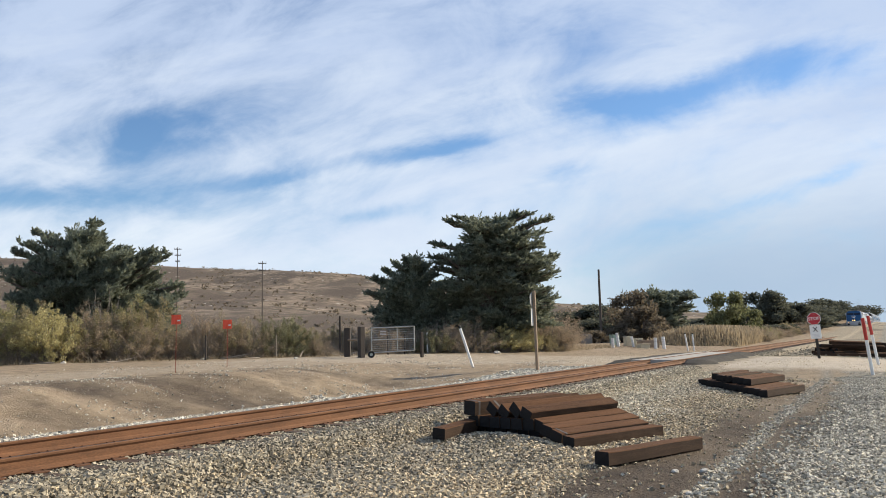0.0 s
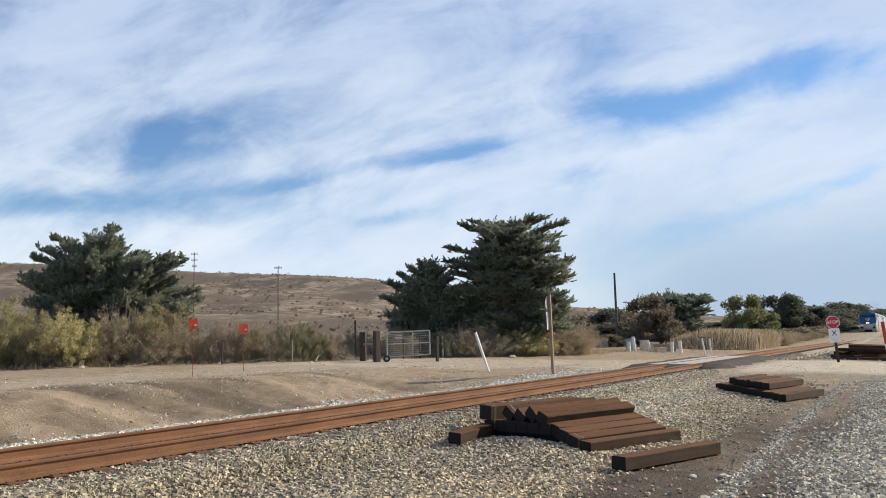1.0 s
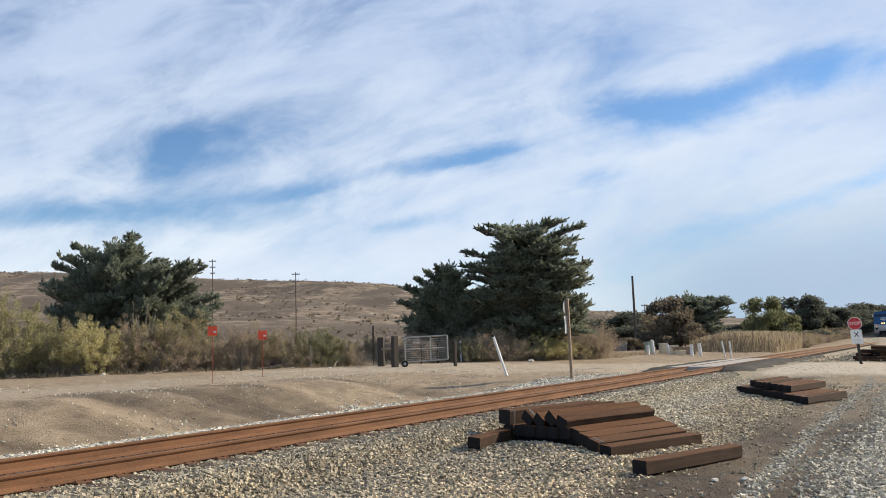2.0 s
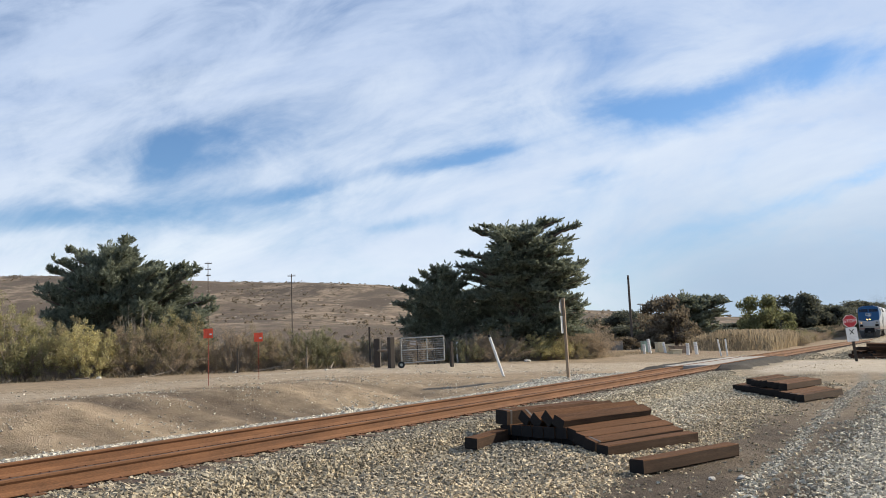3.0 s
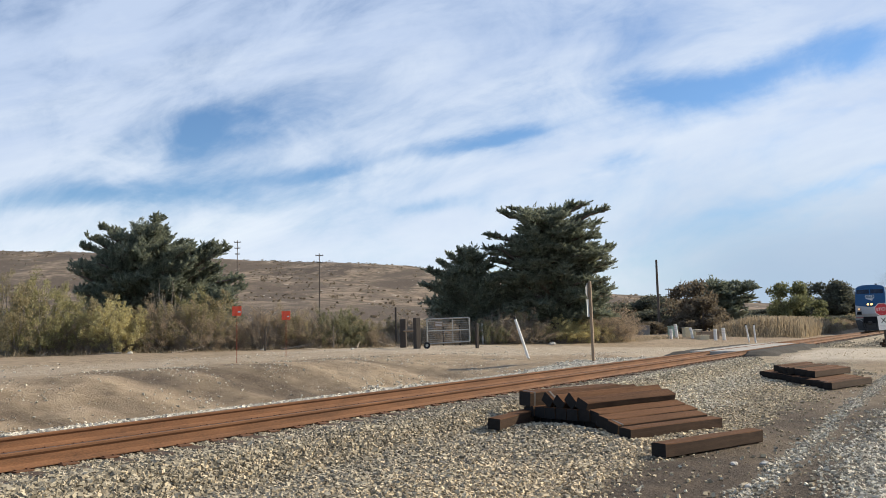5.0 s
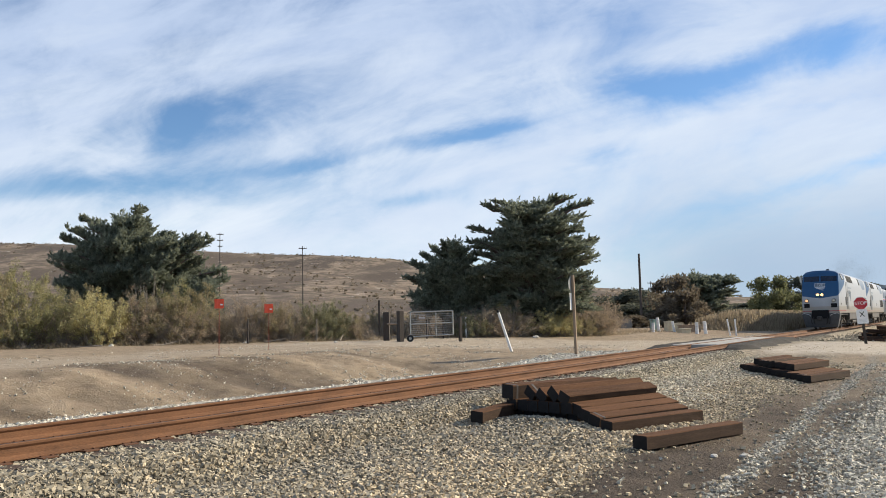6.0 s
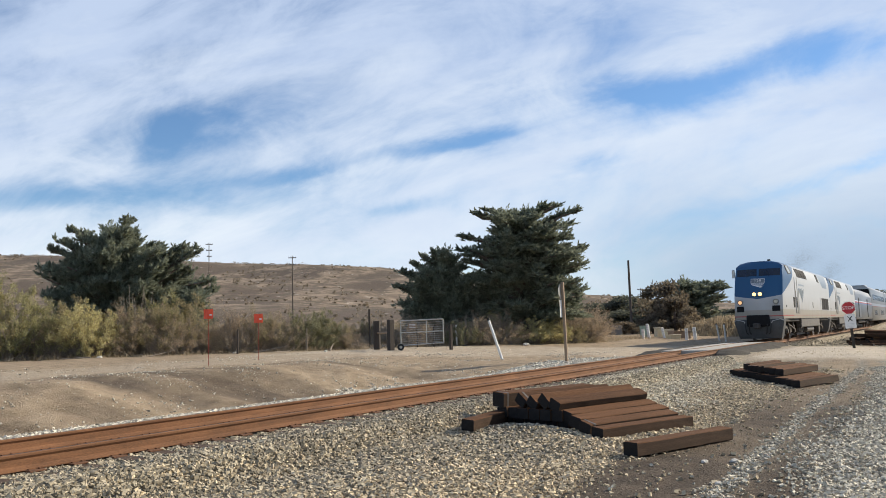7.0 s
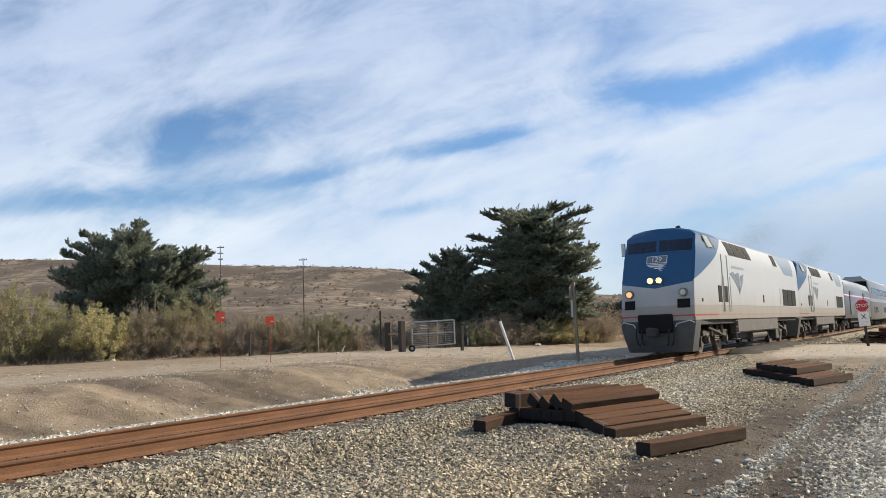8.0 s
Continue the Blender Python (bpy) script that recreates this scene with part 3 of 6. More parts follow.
def build_track():
    tr = empty("railway_track", "rusty steel rails spiked to dark wooden sleepers in ballast", "railway track", kind="structure")
    for y in (TRACK_Y - 0.68, TRACK_Y + 0.72):
        ob = part("rail", rail(y, -60, 420), [M_RAIL, M_RAILTOP], tr)
    bm = B()
    box(bm, (0, 0, 0), (0.22, 2.6, 0.17), bevel=0.012)
    tie_me = bpy.data.meshes.new("sleeper")
    bm.to_mesh(tie_me)
    bm.free()
    tie_me.materials.append(M_TIE)
    bm = B()
    box(bm, (0, 0, 0), (0.19, 0.36, 0.018), bevel=0.003)
    for sx in (-1, 1):
        for sy in (-1, 1):
            box(bm, (sx * 0.06, sy * 0.095, 0.014), (0.022, 0.035, 0.016), bevel=0.004)
    plate_me = bpy.data.meshes.new("tie_plate")
    bm.to_mesh(plate_me)
    bm.free()
    plate_me.materials.append(M_PLATE)
    rnd = random.Random(5)
    x = 1.0
    while x < 82:
        if not 34.2 < x < 47.5:
            o = new("sleeper", tie_me)
            o.parent = tr
            o.matrix_basis = pose(x, TRACK_Y + rnd.uniform(-0.04, 0.04), -0.088 + rnd.uniform(-0.01, 0.006), 0, 0, rnd.uniform(-1.2, 1.2))
            if x < 60:
                for y in (-0.68, 0.72):
                    p = new("tie_plate", plate_me)
                    p.parent = tr
                    p.matrix_basis = pose(x, TRACK_Y + y, 0.004)
        x += 0.5
    bm = B()
    while x < 300:
        box(bm, (x, TRACK_Y, -0.088), (0.22, 2.6, 0.17))
        x += 0.52
    tagged(part("sleepers_beyond", bm, M_TIE, tr), kind="stuff")


build_track()


def build_crossing():
    c = empty("level_crossing", "pale concrete panels set between and beside the rails", "level crossing", kind="structure")
    for x in (35.9, 38.4, 40.9, 43.4, 45.9):
        for y, w in ((TRACK_Y - 0.02, 1.24), (TRACK_Y + 1.14, 0.60)):
            bm = B()
            box(bm, (x, y, 0.07), (2.46, w, 0.22), bevel=0.02)
            part("concrete_panel", bm, M_CONC, c)
    for sgn, d0, d1 in ((-1, 0.88, 2.0), (1, 1.47, 2.9)):
        bm = B()
        rows = []
        for k in range(29):
            u = k / 28
            x = 34.0 + 13.8 * u
            r = []
            for j in range(9):
                v = j / 8
                reach = d1 - 0.5 * max(0.0, abs(u - 0.5) * 2 - 0.75) * 4 + 0.18 * math.sin(u * 23 + sgn)
                y = TRACK_Y + sgn * (d0 + (reach - d0) * v)
                low = gz(x, y) - 0.04
                edge = min(1.0, min(u, 1 - u) * 14, (1 - v) * 2.4)
                z = low + (max(0.17 - 0.03 * v - low, 0.02)) * (edge * edge * (3 - 2 * edge)) + 0.012 * math.sin(x * 5 + y * 7)
                r.append(bm.verts.new((x, y, z)))
            rows.append(r)
        for a, b in zip(rows, rows[1:]):
            for j in range(8):
                f = bm.faces.new((a[j], b[j], b[j + 1], a[j + 1]))
                f.smooth = True
        bmesh.ops.recalc_face_normals(bm, faces=bm.faces)
        if bm.faces[100].normal.z < 0:
            bmesh.ops.reverse_faces(bm, faces=bm.faces)
        ext = bmesh.ops.extrude_face_region(bm, geom=bm.faces[:])
        bmesh.ops.translate(bm, verts=[v for v in ext["geom"] if isinstance(v, bmesh.types.BMVert)], vec=(0, 0, -0.25))
        bmesh.ops.recalc_face_normals(bm, faces=bm.faces)
        part("asphalt_apron", bm, M_ASPH, c, "worn dark asphalt apron")


build_crossing()


# ---------------- timber stacks ----------------
TIE_MESH = {}


def timber_mesh(length, w=0.23, h=0.18):
    """A sleeper with chipped, uneven long edges: weathered top, darker sides, end grain blackened as if shaded."""
    key = (length, w, h)
    if key not in TIE_MESH:
        rt = random.Random(int(length * 100 + w * 1000))
        bm = B()
        n = 9
        c = 0.012
        ring = [(-w / 2 + c, 0), (w / 2 - c, 0), (w / 2, c), (w / 2, h - c), (w / 2 - c, h), (-w / 2 + c, h), (-w / 2, h - c), (-w / 2, c)]
        rows = []
        for k in range(n):
            x = length * (k / (n - 1) - 0.5)
            rows.append([bm.verts.new((x + rt.uniform(-0.008, 0.008), y + rt.uniform(-0.004, 0.004), z + rt.uniform(-0.005, 0.004))) for y, z in ring])
        for a, b in zip(rows, rows[1:]):
            for j in range(8):
                f = bm.faces.new((a[j], b[j], b[(j + 1) % 8], a[(j + 1) % 8]))
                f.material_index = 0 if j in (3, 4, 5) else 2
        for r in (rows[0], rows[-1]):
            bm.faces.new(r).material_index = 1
        bmesh.ops.recalc_face_normals(bm, faces=bm.faces)
        me = bpy.data.meshes.new("timber")
        bm.to_mesh(me)
        bm.free()
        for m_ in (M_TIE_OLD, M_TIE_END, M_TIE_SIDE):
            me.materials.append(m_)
        TIE_MESH[key] = me
    return TIE_MESH[key]


def timber(x, y, z, yaw, roll=0, pitch=0, length=2.6, strap=False, group="loose railway sleepers", w=0.23, h=0.18):
    """A sleeper whose nearer end is at x, y."""
    m = pose(x, y, z, 0, 0, yaw) @ pose(length / 2, 0, 0, roll, pitch, 0)
    ob = new("railway_sleeper", timber_mesh(length, w, h))
    ob.matrix_basis = m
    tagged(ob, "creosoted brown wooden railway sleeper with ends coloured black as in shade", "railway sleeper", group)
    if strap:
        bm = B()
        box(bm, (-length / 2 + 0.10, 0, h / 2), (0.05, w + 0.006, h + 0.006), bevel=0.004)
        part("end_band", bm, M_STRAP, ob, "grey metal band near the end")
    return ob


STACK_A = [  # near end x, y, top z, heading, roll, pitch, length, band
    (10.49, 3.64, -0.22, -19, 2, 0.5, 2.3, False),
    (11.83, 4.62, -0.21, -22, 3, 0, 2.2, False), (11.98, 4.90, -0.15, -21, 14, 0, 2.2, True), (12.15, 5.14, -0.09, -20, 15, 0, 2.3, False), (12.35, 5.38, -0.03, -19, 16, 0, 2.3, False),
    (11.45, 6.72, -0.10, 2, 4, -1, 2.0, False),
]
_q = random.Random(9)
for _k in range(6):
    STACK_A.append((12.42 + 0.06 * _k, 5.45 + 0.232 * _k, -0.20, -18, _q.uniform(-2, 2), 0, 2.3, False))
    STACK_A.append((12.36 + 0.06 * _k + _q.uniform(-0.03, 0.03), 5.52 + 0.235 * _k, -0.025, -18, _q.uniform(-3, 3), 0, 2.3, False))
for _k, _roll, _z in ((0, 24, 0.155), (1, 44, 0.225), (2, 40, 0.175), (3, 36, 0.205)):
    STACK_A.append((12.38 + 0.085 * _k, 5.60 + 0.255 * _k, _z, -19, _roll, 0, 2.35, _k == 3))
for x, y, zt, yaw, roll, pitch, ln, band in STACK_A:
    timber(x, y, zt - 0.18, yaw, roll, pitch, ln, band, "sleepers of the near stack")
timber(12.66, 6.78, -0.025, -19, 4, 0, 2.4, True, "sleepers of the near stack", 0.29, 0.25)
STACK_B = []
_q = random.Random(4)
for _k in range(14):
    _u = _k / 13
    STACK_B.append((22.5 + 4.6 * _u + _q.uniform(-0.12, 0.12), 3.33 + 2.55 * _u, -0.20 + _q.uniform(-0.01, 0.01), -14 + 5 * _u + _q.uniform(-1, 1), _q.uniform(-3, 3), 0, 2.6, _k == 1))
for _k in range(7):
    _u = _k / 6
    STACK_B.append((24.2 + 2.3 * _u + _q.uniform(-0.15, 0.15), 4.0 + 1.35 * _u, -0.01 + _q.uniform(-0.01, 0.02), -13 + 3 * _u + _q.uniform(-1, 1), _q.choice([-12, 0, 3, 8]), 0, 2.6, _k == 5))
for x, y, zt, yaw, roll, pitch, ln, band in STACK_B:
    timber(x, y, zt - 0.18, yaw, roll, pitch, ln, band, "sleepers of the farther stack")
rnd = random.Random(11)
for lay, cnt in ((0, 9), (1, 8), (2, 6), (3, 3), (4, 1)):
    for k in range(cnt):
        for bx, by in ((48.4, 3.7), (49.6, 1.0)):
            timber(bx + k * 0.27 + lay * 0.12 + rnd.uniform(-0.1, 0.1), by + k * 0.11 + rnd.uniform(-0.5, 0.5), gz(48.5, 2.5) - 0.03 + lay * 0.175, -66 + rnd.choice([-1, 1]) * rnd.uniform(2, 22 + 8 * lay), rnd.uniform(-20, 20), rnd.uniform(-4, 4), rnd.choice([1.4, 1.8, 2.2, 2.5]), False, "sleepers of the pile past the road")
for k in range(8):
    timber(47.4 + k * 0.22, 4.3 - 0.5 * k, gz(48, 3), rnd.uniform(-110, -30), rnd.uniform(-20, 20), 0, rnd.choice([1.2, 1.6]), False, "sleepers of the pile past the road")


# ---------------- plants ----------------
def leaf_cloud(rs, centers, radii, counts, length, width, aim=None, aim_mix=0.0, shell=0.55):
    """Pointed leaf blades scattered in ellipsoids: vertices and triangles."""
    idx = np.repeat(np.arange(len(centers)), counts)
    n = len(idx)
    d = rs.normal(size=(n, 3))
    d /= np.linalg.norm(d, axis=1, keepdims=True)
    r = shell + (1 - shell) * rs.uniform(0, 1, n) ** 0.7
    r = np.where(rs.uniform(0, 1, n) < 0.3, rs.uniform(0, 1, n), r)
    p = centers[idx] + d * r[:, None] * radii[idx]
    o = rs.normal(size=(n, 3)) * 0.7 + d * 0.6
    if aim is not None:
        a = aim[idx] if np.ndim(aim) == 2 else np.asarray(aim)[None]
        o = o * (1 - aim_mix) + a * aim_mix
    o /= np.linalg.norm(o, axis=1, keepdims=True)
    s = np.cross(o, rs.normal(size=(n, 3)))
    s /= np.linalg.norm(s, axis=1, keepdims=True)
    ln = (length * rs.uniform(0.6, 1.4, n))[:, None]
    wd = (width * rs.uniform(0.6, 1.4, n))[:, None]
    v = np.stack([p - o * ln * 0.4, p + s * wd * 0.5, p + o * ln * 0.6, p - s * wd * 0.5], 1)
    return v.reshape(-1, 3), np.arange(n * 4).reshape(-1, 4)


def join_arrays(items):
    vs, fs, k = [], [], 0
    for v, f in items:
        vs.append(v)
        fs.append(f + k)
        k += len(v)
    return np.concatenate(vs), np.concatenate(fs)


def limb(bm, a, b, r1, r2, bend, rs, n=5):
    """A tapered, slightly crooked limb; returns its points."""
    a, b = np.array(a, float), np.array(b, float)
    pts = [a + (b - a) * t + np.array(bend) * math.sin(math.pi * t) + rs.normal(size=3) * 0.03 * np.linalg.norm(b - a) * (0 < t < 1) for t in np.linspace(0, 1, n)]
    for k in range(n - 1):
        ra, rb = r1 + (r2 - r1) * k / (n - 1), r1 + (r2 - r1) * (k + 1) / (n - 1)
        rod(bm, pts[k], pts[k + 1], ra, rb, 7, caps=False)
    return pts


FWD = np.array([0.866, 0.5, 0.0])
RIGHT = np.array([0.5, -0.866, 0.0])
UP = np.array([0, 0, 1.0])


def cypress(name, base, limbs, trunk_h, trunk_r, seed, label, density=1.0, leaf=(0.24, 0.055), flat=0.45, lift=0.25, sweep=(0.0, 0.0, 0.0), material=None):
    """A wind-shaped cypress of feathered sprays. limbs: (start height, reach right, reach ahead, rise, spray length)."""
    rs = np.random.RandomState(seed)
    tree = empty(name, label, "tree", m=pose(*base))
    bm = B()
    top = np.array([0.15, 0.1, trunk_h])
    limb(bm, (0, 0, -0.3), top, trunk_r, trunk_r * 0.45, (0.15, 0, 0), rs, 6)
    ps, ds, ls = [], [], []
    for h0, right, ahead, rise, cr in limbs:
        a = np.array([0, 0, h0])
        b = a + RIGHT * right + FWD * ahead + UP * rise
        ln = np.linalg.norm(b - a)
        limb(bm, a, b, trunk_r * 0.36, 0.025, (0, 0, 0.10 * ln), rs, 5)
        u = (b - a) / ln
        k = int(ln * 9 * density) + 8
        t = 0.22 + 0.80 * rs.uniform(0, 1, k) ** 0.8
        q = a + (b - a) * t[:, None] + UP * (0.10 * ln * np.sin(math.pi * np.minimum(t, 1)))[:, None]
        d = u * 0.75 + rs.normal(size=(k, 3)) * np.array([0.78, 0.78, 0.78 * flat]) + UP * lift + np.array(sweep)
        d /= np.linalg.norm(d, axis=1, keepdims=True)
        ps.append(q + rs.normal(size=(k, 3)) * np.array([0.16, 0.16, 0.08]) * cr)
        ds.append(d)
        ls.append(cr * (1.45 - 0.75 * np.clip(t, 0, 1)) * rs.uniform(0.6, 1.2, k))
    part("trunk", bm, M_BARK, tree, smooth=60)
    ps, ds, ls = np.concatenate(ps), np.concatenate(ds), np.concatenate(ls)
    m = 34
    s = rs.uniform(0, 1, (len(ps), m))
    off = rs.normal(size=(len(ps), m, 3)) * np.array([1, 1, flat]) * (0.20 * ls)[:, None, None] * (1.05 - s)[..., None]
    pos = (ps[:, None, :] + ds[:, None, :] * (ls[:, None] * s)[..., None] + off).reshape(-1, 3)
    o = np.repeat(ds, m, 0) * 0.8 + off.reshape(-1, 3) / (0.2 * np.repeat(ls, m)[:, None]) * 0.35 + rs.normal(size=(len(pos), 3)) * 0.25
    o /= np.linalg.norm(o, axis=1, keepdims=True)
    w = np.cross(o, rs.normal(size=(len(pos), 3)))
    w /= np.linalg.norm(w, axis=1, keepdims=True)
    lg = (leaf[0] * rs.uniform(0.6, 1.4, len(pos)))[:, None]
    wd = (leaf[1] * rs.uniform(0.6, 1.4, len(pos)))[:, None]
    v = np.stack([pos - o * lg * 0.4, pos + w * wd * 0.5, pos + o * lg * 0.6, pos - w * wd * 0.5], 1).reshape(-1, 3)
    np_mesh("crown", v, np.arange(len(v)).reshape(-1, 4), material or M_CYPRESS, tree)
    return tree


def tips_to_limbs(tips, rs, fill, depth, cr, drop, climb):
    """Limbs that climb to the crown's tips (right, up), with shorter ones filling the crown."""
    out = []
    for r, u in tips:
        r, u = r * 0.95, u * 0.945
        for k in range(2):
            rise = min(u - 1.0, abs(r) * climb * rs.uniform(0.7, 1.1) + 0.6)
            out.append((u - rise - cr * 0.3, r * rs.uniform(0.88, 0.97), rs.uniform(-0.4, 0.4) * depth, rise, cr * rs.uniform(0.6, 0.85)))
        for k in range(fill):
            f = rs.uniform(0.05, 0.93)
            uu = max(1.5, u * rs.uniform(drop, 0.96))
            rise = min(uu - 0.8, abs(r) * f * climb * rs.uniform(0.6, 1.1) + 0.4)
            out.append((uu - rise, r * f, rs.uniform(-1, 1) * depth, rise, cr * rs.uniform(1.0, 1.55)))
    return out


def build_cypresses():
    rs = np.random.RandomState(3)
    # big tree: flat layered pads, high shoulder with a loose tuft
    tips = [(-3.3, 8.7), (-2.6, 8.9), (-1.9, 8.8), (-1.2, 8.6), (-0.4, 8.7), (0.4, 8.7), (1.1, 8.6), (1.8, 9.1), (2.7, 9.1), (3.7, 8.6), (2.9, 7.7), (3.4, 7.0), (4.1, 6.3), (3.7, 5.6), (3.5, 4.8), (4.0, 3.5), (3.8, 2.8),
            (-4.1, 7.2), (-4.5, 6.4), (-4.2, 5.6), (-4.0, 4.4), (-3.8, 3.2), (-2.5, 2.4), (2.6, 2.2), (3.6, 2.0), (3.0, 6.4), (-3.0, 6.6)]
    lim = tips_to_limbs(tips, rs, 13, 2.3, 0.64, 0.40, 0.36)
    p = WORLD["tree_big"]
    cypress("cypress_tree", (p[0], p[1], gz(p[0], p[1])), lim, 7.2, 0.5, 4, "large dark wind-shaped cypress tree with a broad ragged crown", 1.05, leaf=(0.20, 0.055), flat=0.26, lift=0.12)
    # its lower neighbour, rounded and dense
    tips = [(-3.3, 4.0), (-3.1, 4.9), (-2.4, 5.5), (-1.6, 5.9), (-0.8, 6.1), (0.0, 6.1), (0.8, 5.8), (1.4, 5.2), (-3.2, 2.9), (-2.8, 2.0), (-1.2, 4.8), (0.6, 4.4), (1.8, 4.4), (2.4, 3.6), (2.2, 2.6), (1.2, 2.0), (-1.0, 1.8), (-2.4, 1.6)]
    lim = tips_to_limbs(tips, rs, 11, 1.6, 0.55, 0.4, 0.6)
    p = WORLD["tree_small"]
    cypress("cypress_tree", (p[0], p[1], gz(p[0], p[1])), lim, 4.2, 0.3, 5, "lower dense cypress tree beside the farm gate", 1.1, leaf=(0.18, 0.06), flat=0.8, lift=0.25)
    # windswept group with raised tips
    tips = [(-4.5, 6.2), (-3.9, 6.7), (-3.3, 7.3), (-2.3, 6.7), (-1.4, 6.4), (-0.2, 7.0), (0.5, 7.7), (0.9, 7.0), (1.8, 6.3), (2.7, 6.1), (3.3, 5.5), (4.4, 6.0), (4.9, 5.7), (4.1, 4.9), (5.4, 4.1), (5.7, 3.6), (5.2, 2.8),
            (-4.3, 4.6), (-4.3, 3.6), (-3.8, 3.0), (-2.8, 5.4), (2.4, 4.8), (3.2, 3.6), (-2.4, 4.2)]
    lim = tips_to_limbs(tips, rs, 14, 1.9, 0.58, 0.45, 0.62)
    p = WORLD["tree_left"]
    cypress("cypress_tree", (p[0], p[1], gz(p[0], p[1])), lim, 4.6, 0.45, 6, "windswept dark green cypress with upward pointed tips", 1.0, leaf=(0.20, 0.05), flat=0.55, lift=0.55, sweep=tuple(RIGHT * 0.55))
    # far wind-bent tree
    tips = [(-1.6, 6.0), (0.4, 6.2), (2.0, 6.0), (3.6, 6.0), (5.0, 5.9), (6.0, 5.4), (4.8, 4.4), (4.0, 3.4), (-2.2, 4.6), (-2.4, 3.2)]
    lim = tips_to_limbs(tips, rs, 6, 2.0, 0.8, 0.4, 0.45)
    p = WORLD["tree_mid"]
    cypress("cypress_tree", (p[0], p[1], gz(p[0], p[1])), lim, 4.4, 0.4, 7, "dark flat-topped cypress beyond the crossing", 0.8, leaf=(0.34, 0.10), flat=0.28, lift=0.15, sweep=tuple(RIGHT * 0.3))


WORLD = {
    "tree_big": (44.7, 21.9), "tree_small": (41.9, 25.9), "tree_left": (26.9, 37.0), "tree_mid": (90.4, 24.9),
}
build_cypresses()


def shrub_mesh(seed, material, r=1.2, h=2.3, n=12000, leaf=(0.07, 0.026), twigs=46, upright=0.15, clump=(0.09, 0.19)):
    """A shrub: twigs and a loose cloud of small leaves."""
    rs = np.random.RandomState(seed)
    ob = new("shrub")
    bm = B()
    cs, rr = [], []
    for k in range(twigs):
        az, el = rs.uniform(0, 6.283), math.asin(rs.uniform(0.12, 1.0))
        ln = rs.uniform(0.75, 1.05)
        tip = np.array([math.cos(az) * math.cos(el) * r * 1.15, math.sin(az) * math.cos(el) * r * 1.15, 0.15 + math.sin(el) * h * 0.9]) * ln
        limb(bm, (rs.normal() * 0.12, rs.normal() * 0.12, -0.15), tip, 0.020, 0.005, (0, 0, 0.1), rs, 4)
        for t in (0.62, 0.80, 0.92, 1.0):
            cs.append(tip * t + rs.normal(size=3) * 0.10)
            rr.append(np.array([1, 1, 1.0]) * r * rs.uniform(*clump))
    cs, rr = np.array(cs), np.array(rr)
    cs[:, 2] = np.maximum(cs[:, 2], 0.12)
    cnt = np.full(len(cs), max(1, n // len(cs)))
    v, f = leaf_cloud(rs, cs, rr, cnt, leaf[0], leaf[1], UP, upright * 0.6, 0.2)
    part("branchwork", bm, M_TWIG, ob)
    np_mesh("foliage", v, f, material, ob)
    return ob


def build_brush():
    kinds = {
        "sage": [shrub_mesh(11, M_SHRUB), shrub_mesh(12, M_SHRUB, 1.4, 2.1), shrub_mesh(17, M_SHRUB_OLIVE, 1.3, 2.3)],
        "dry": [shrub_mesh(13, M_SHRUB_DRY, 1.2, 2.2, 8500, (0.07, 0.022), twigs=64), shrub_mesh(14, M_SHRUB_DRY, 1.5, 2.2, 9500, (0.07, 0.022), twigs=74)],
        "yellow": [shrub_mesh(15, M_SHRUB_YEL, 1.35, 2.2, 13000, (0.07, 0.035), twigs=54, clump=(0.08, 0.15))],
        "green": [shrub_mesh(16, M_SHRUB_SAP, 1.2, 1.9, 11000, (0.07, 0.032))],
        "bare": [shrub_mesh(18, M_SHRUB_DRY, 1.1, 2.4, 500, (0.06, 0.02), twigs=95)],
    }
    words = {"sage": "olive-grey coastal sage shrub at the road edge", "dry": "leafless brown twiggy brush with a few dry leaves",
             "yellow": "yellow-green flowering coyote brush", "green": "dull green leafy shrub in the brush line", "bare": "bare bleached brushwood with tangled grey twigs"}
    used = set()
    rnd = random.Random(21)

    def put(kind, x, y, s, sz=1.0):
        src = rnd.choice(kinds[kind])
        m = pose(x, y, gz(x, y) - 0.05, 0, 0, rnd.uniform(0, 360)) @ Matrix.Diagonal((s, s, s * sz, 1))
        if src in used:
            ob = copy_thing(src, m)
            ob.matrix_basis = m
        else:
            used.add(src)
            ob = src
            src.matrix_basis = m
        tagged(ob, words[kind], "shrub", "roadside brush")

    for kind, x, y, s, sz in BRUSH:
        put(kind, x, y, s * (1.12 if x < 35 else 0.95), sz * (1.1 if x < 35 else 0.9))
    # second row behind
    for k in range(46):
        t = k / 45
        x, y = 17 + 30 * t + rnd.uniform(-1, 1), 42 - 17 * t + rnd.uniform(-1, 3.5)
        put(rnd.choice(["sage", "dry", "dry", "sage"]), x, y, rnd.uniform(0.9, 1.4) * (1.0 if t < 0.3 else 0.72), rnd.uniform(0.75, 1.05))
    for k in range(26):
        x = rnd.uniform(48, 66)
        y = 0.36 * x + rnd.uniform(3.0, 9)
        put(rnd.choice(["dry", "dry", "sage"]), x, y, rnd.uniform(0.9, 1.4), rnd.uniform(0.8, 1.05))


def more_brush():
    rr = random.Random(91)
    for k in range(34):
        x = rr.uniform(86, 150)
        yield rr.choice(["dry", "sage", "dry"]), x, 12.6 + rr.uniform(0, 4.0) + (x - 86) * 0.02, rr.uniform(0.7, 1.3), rr.uniform(0.6, 0.9)


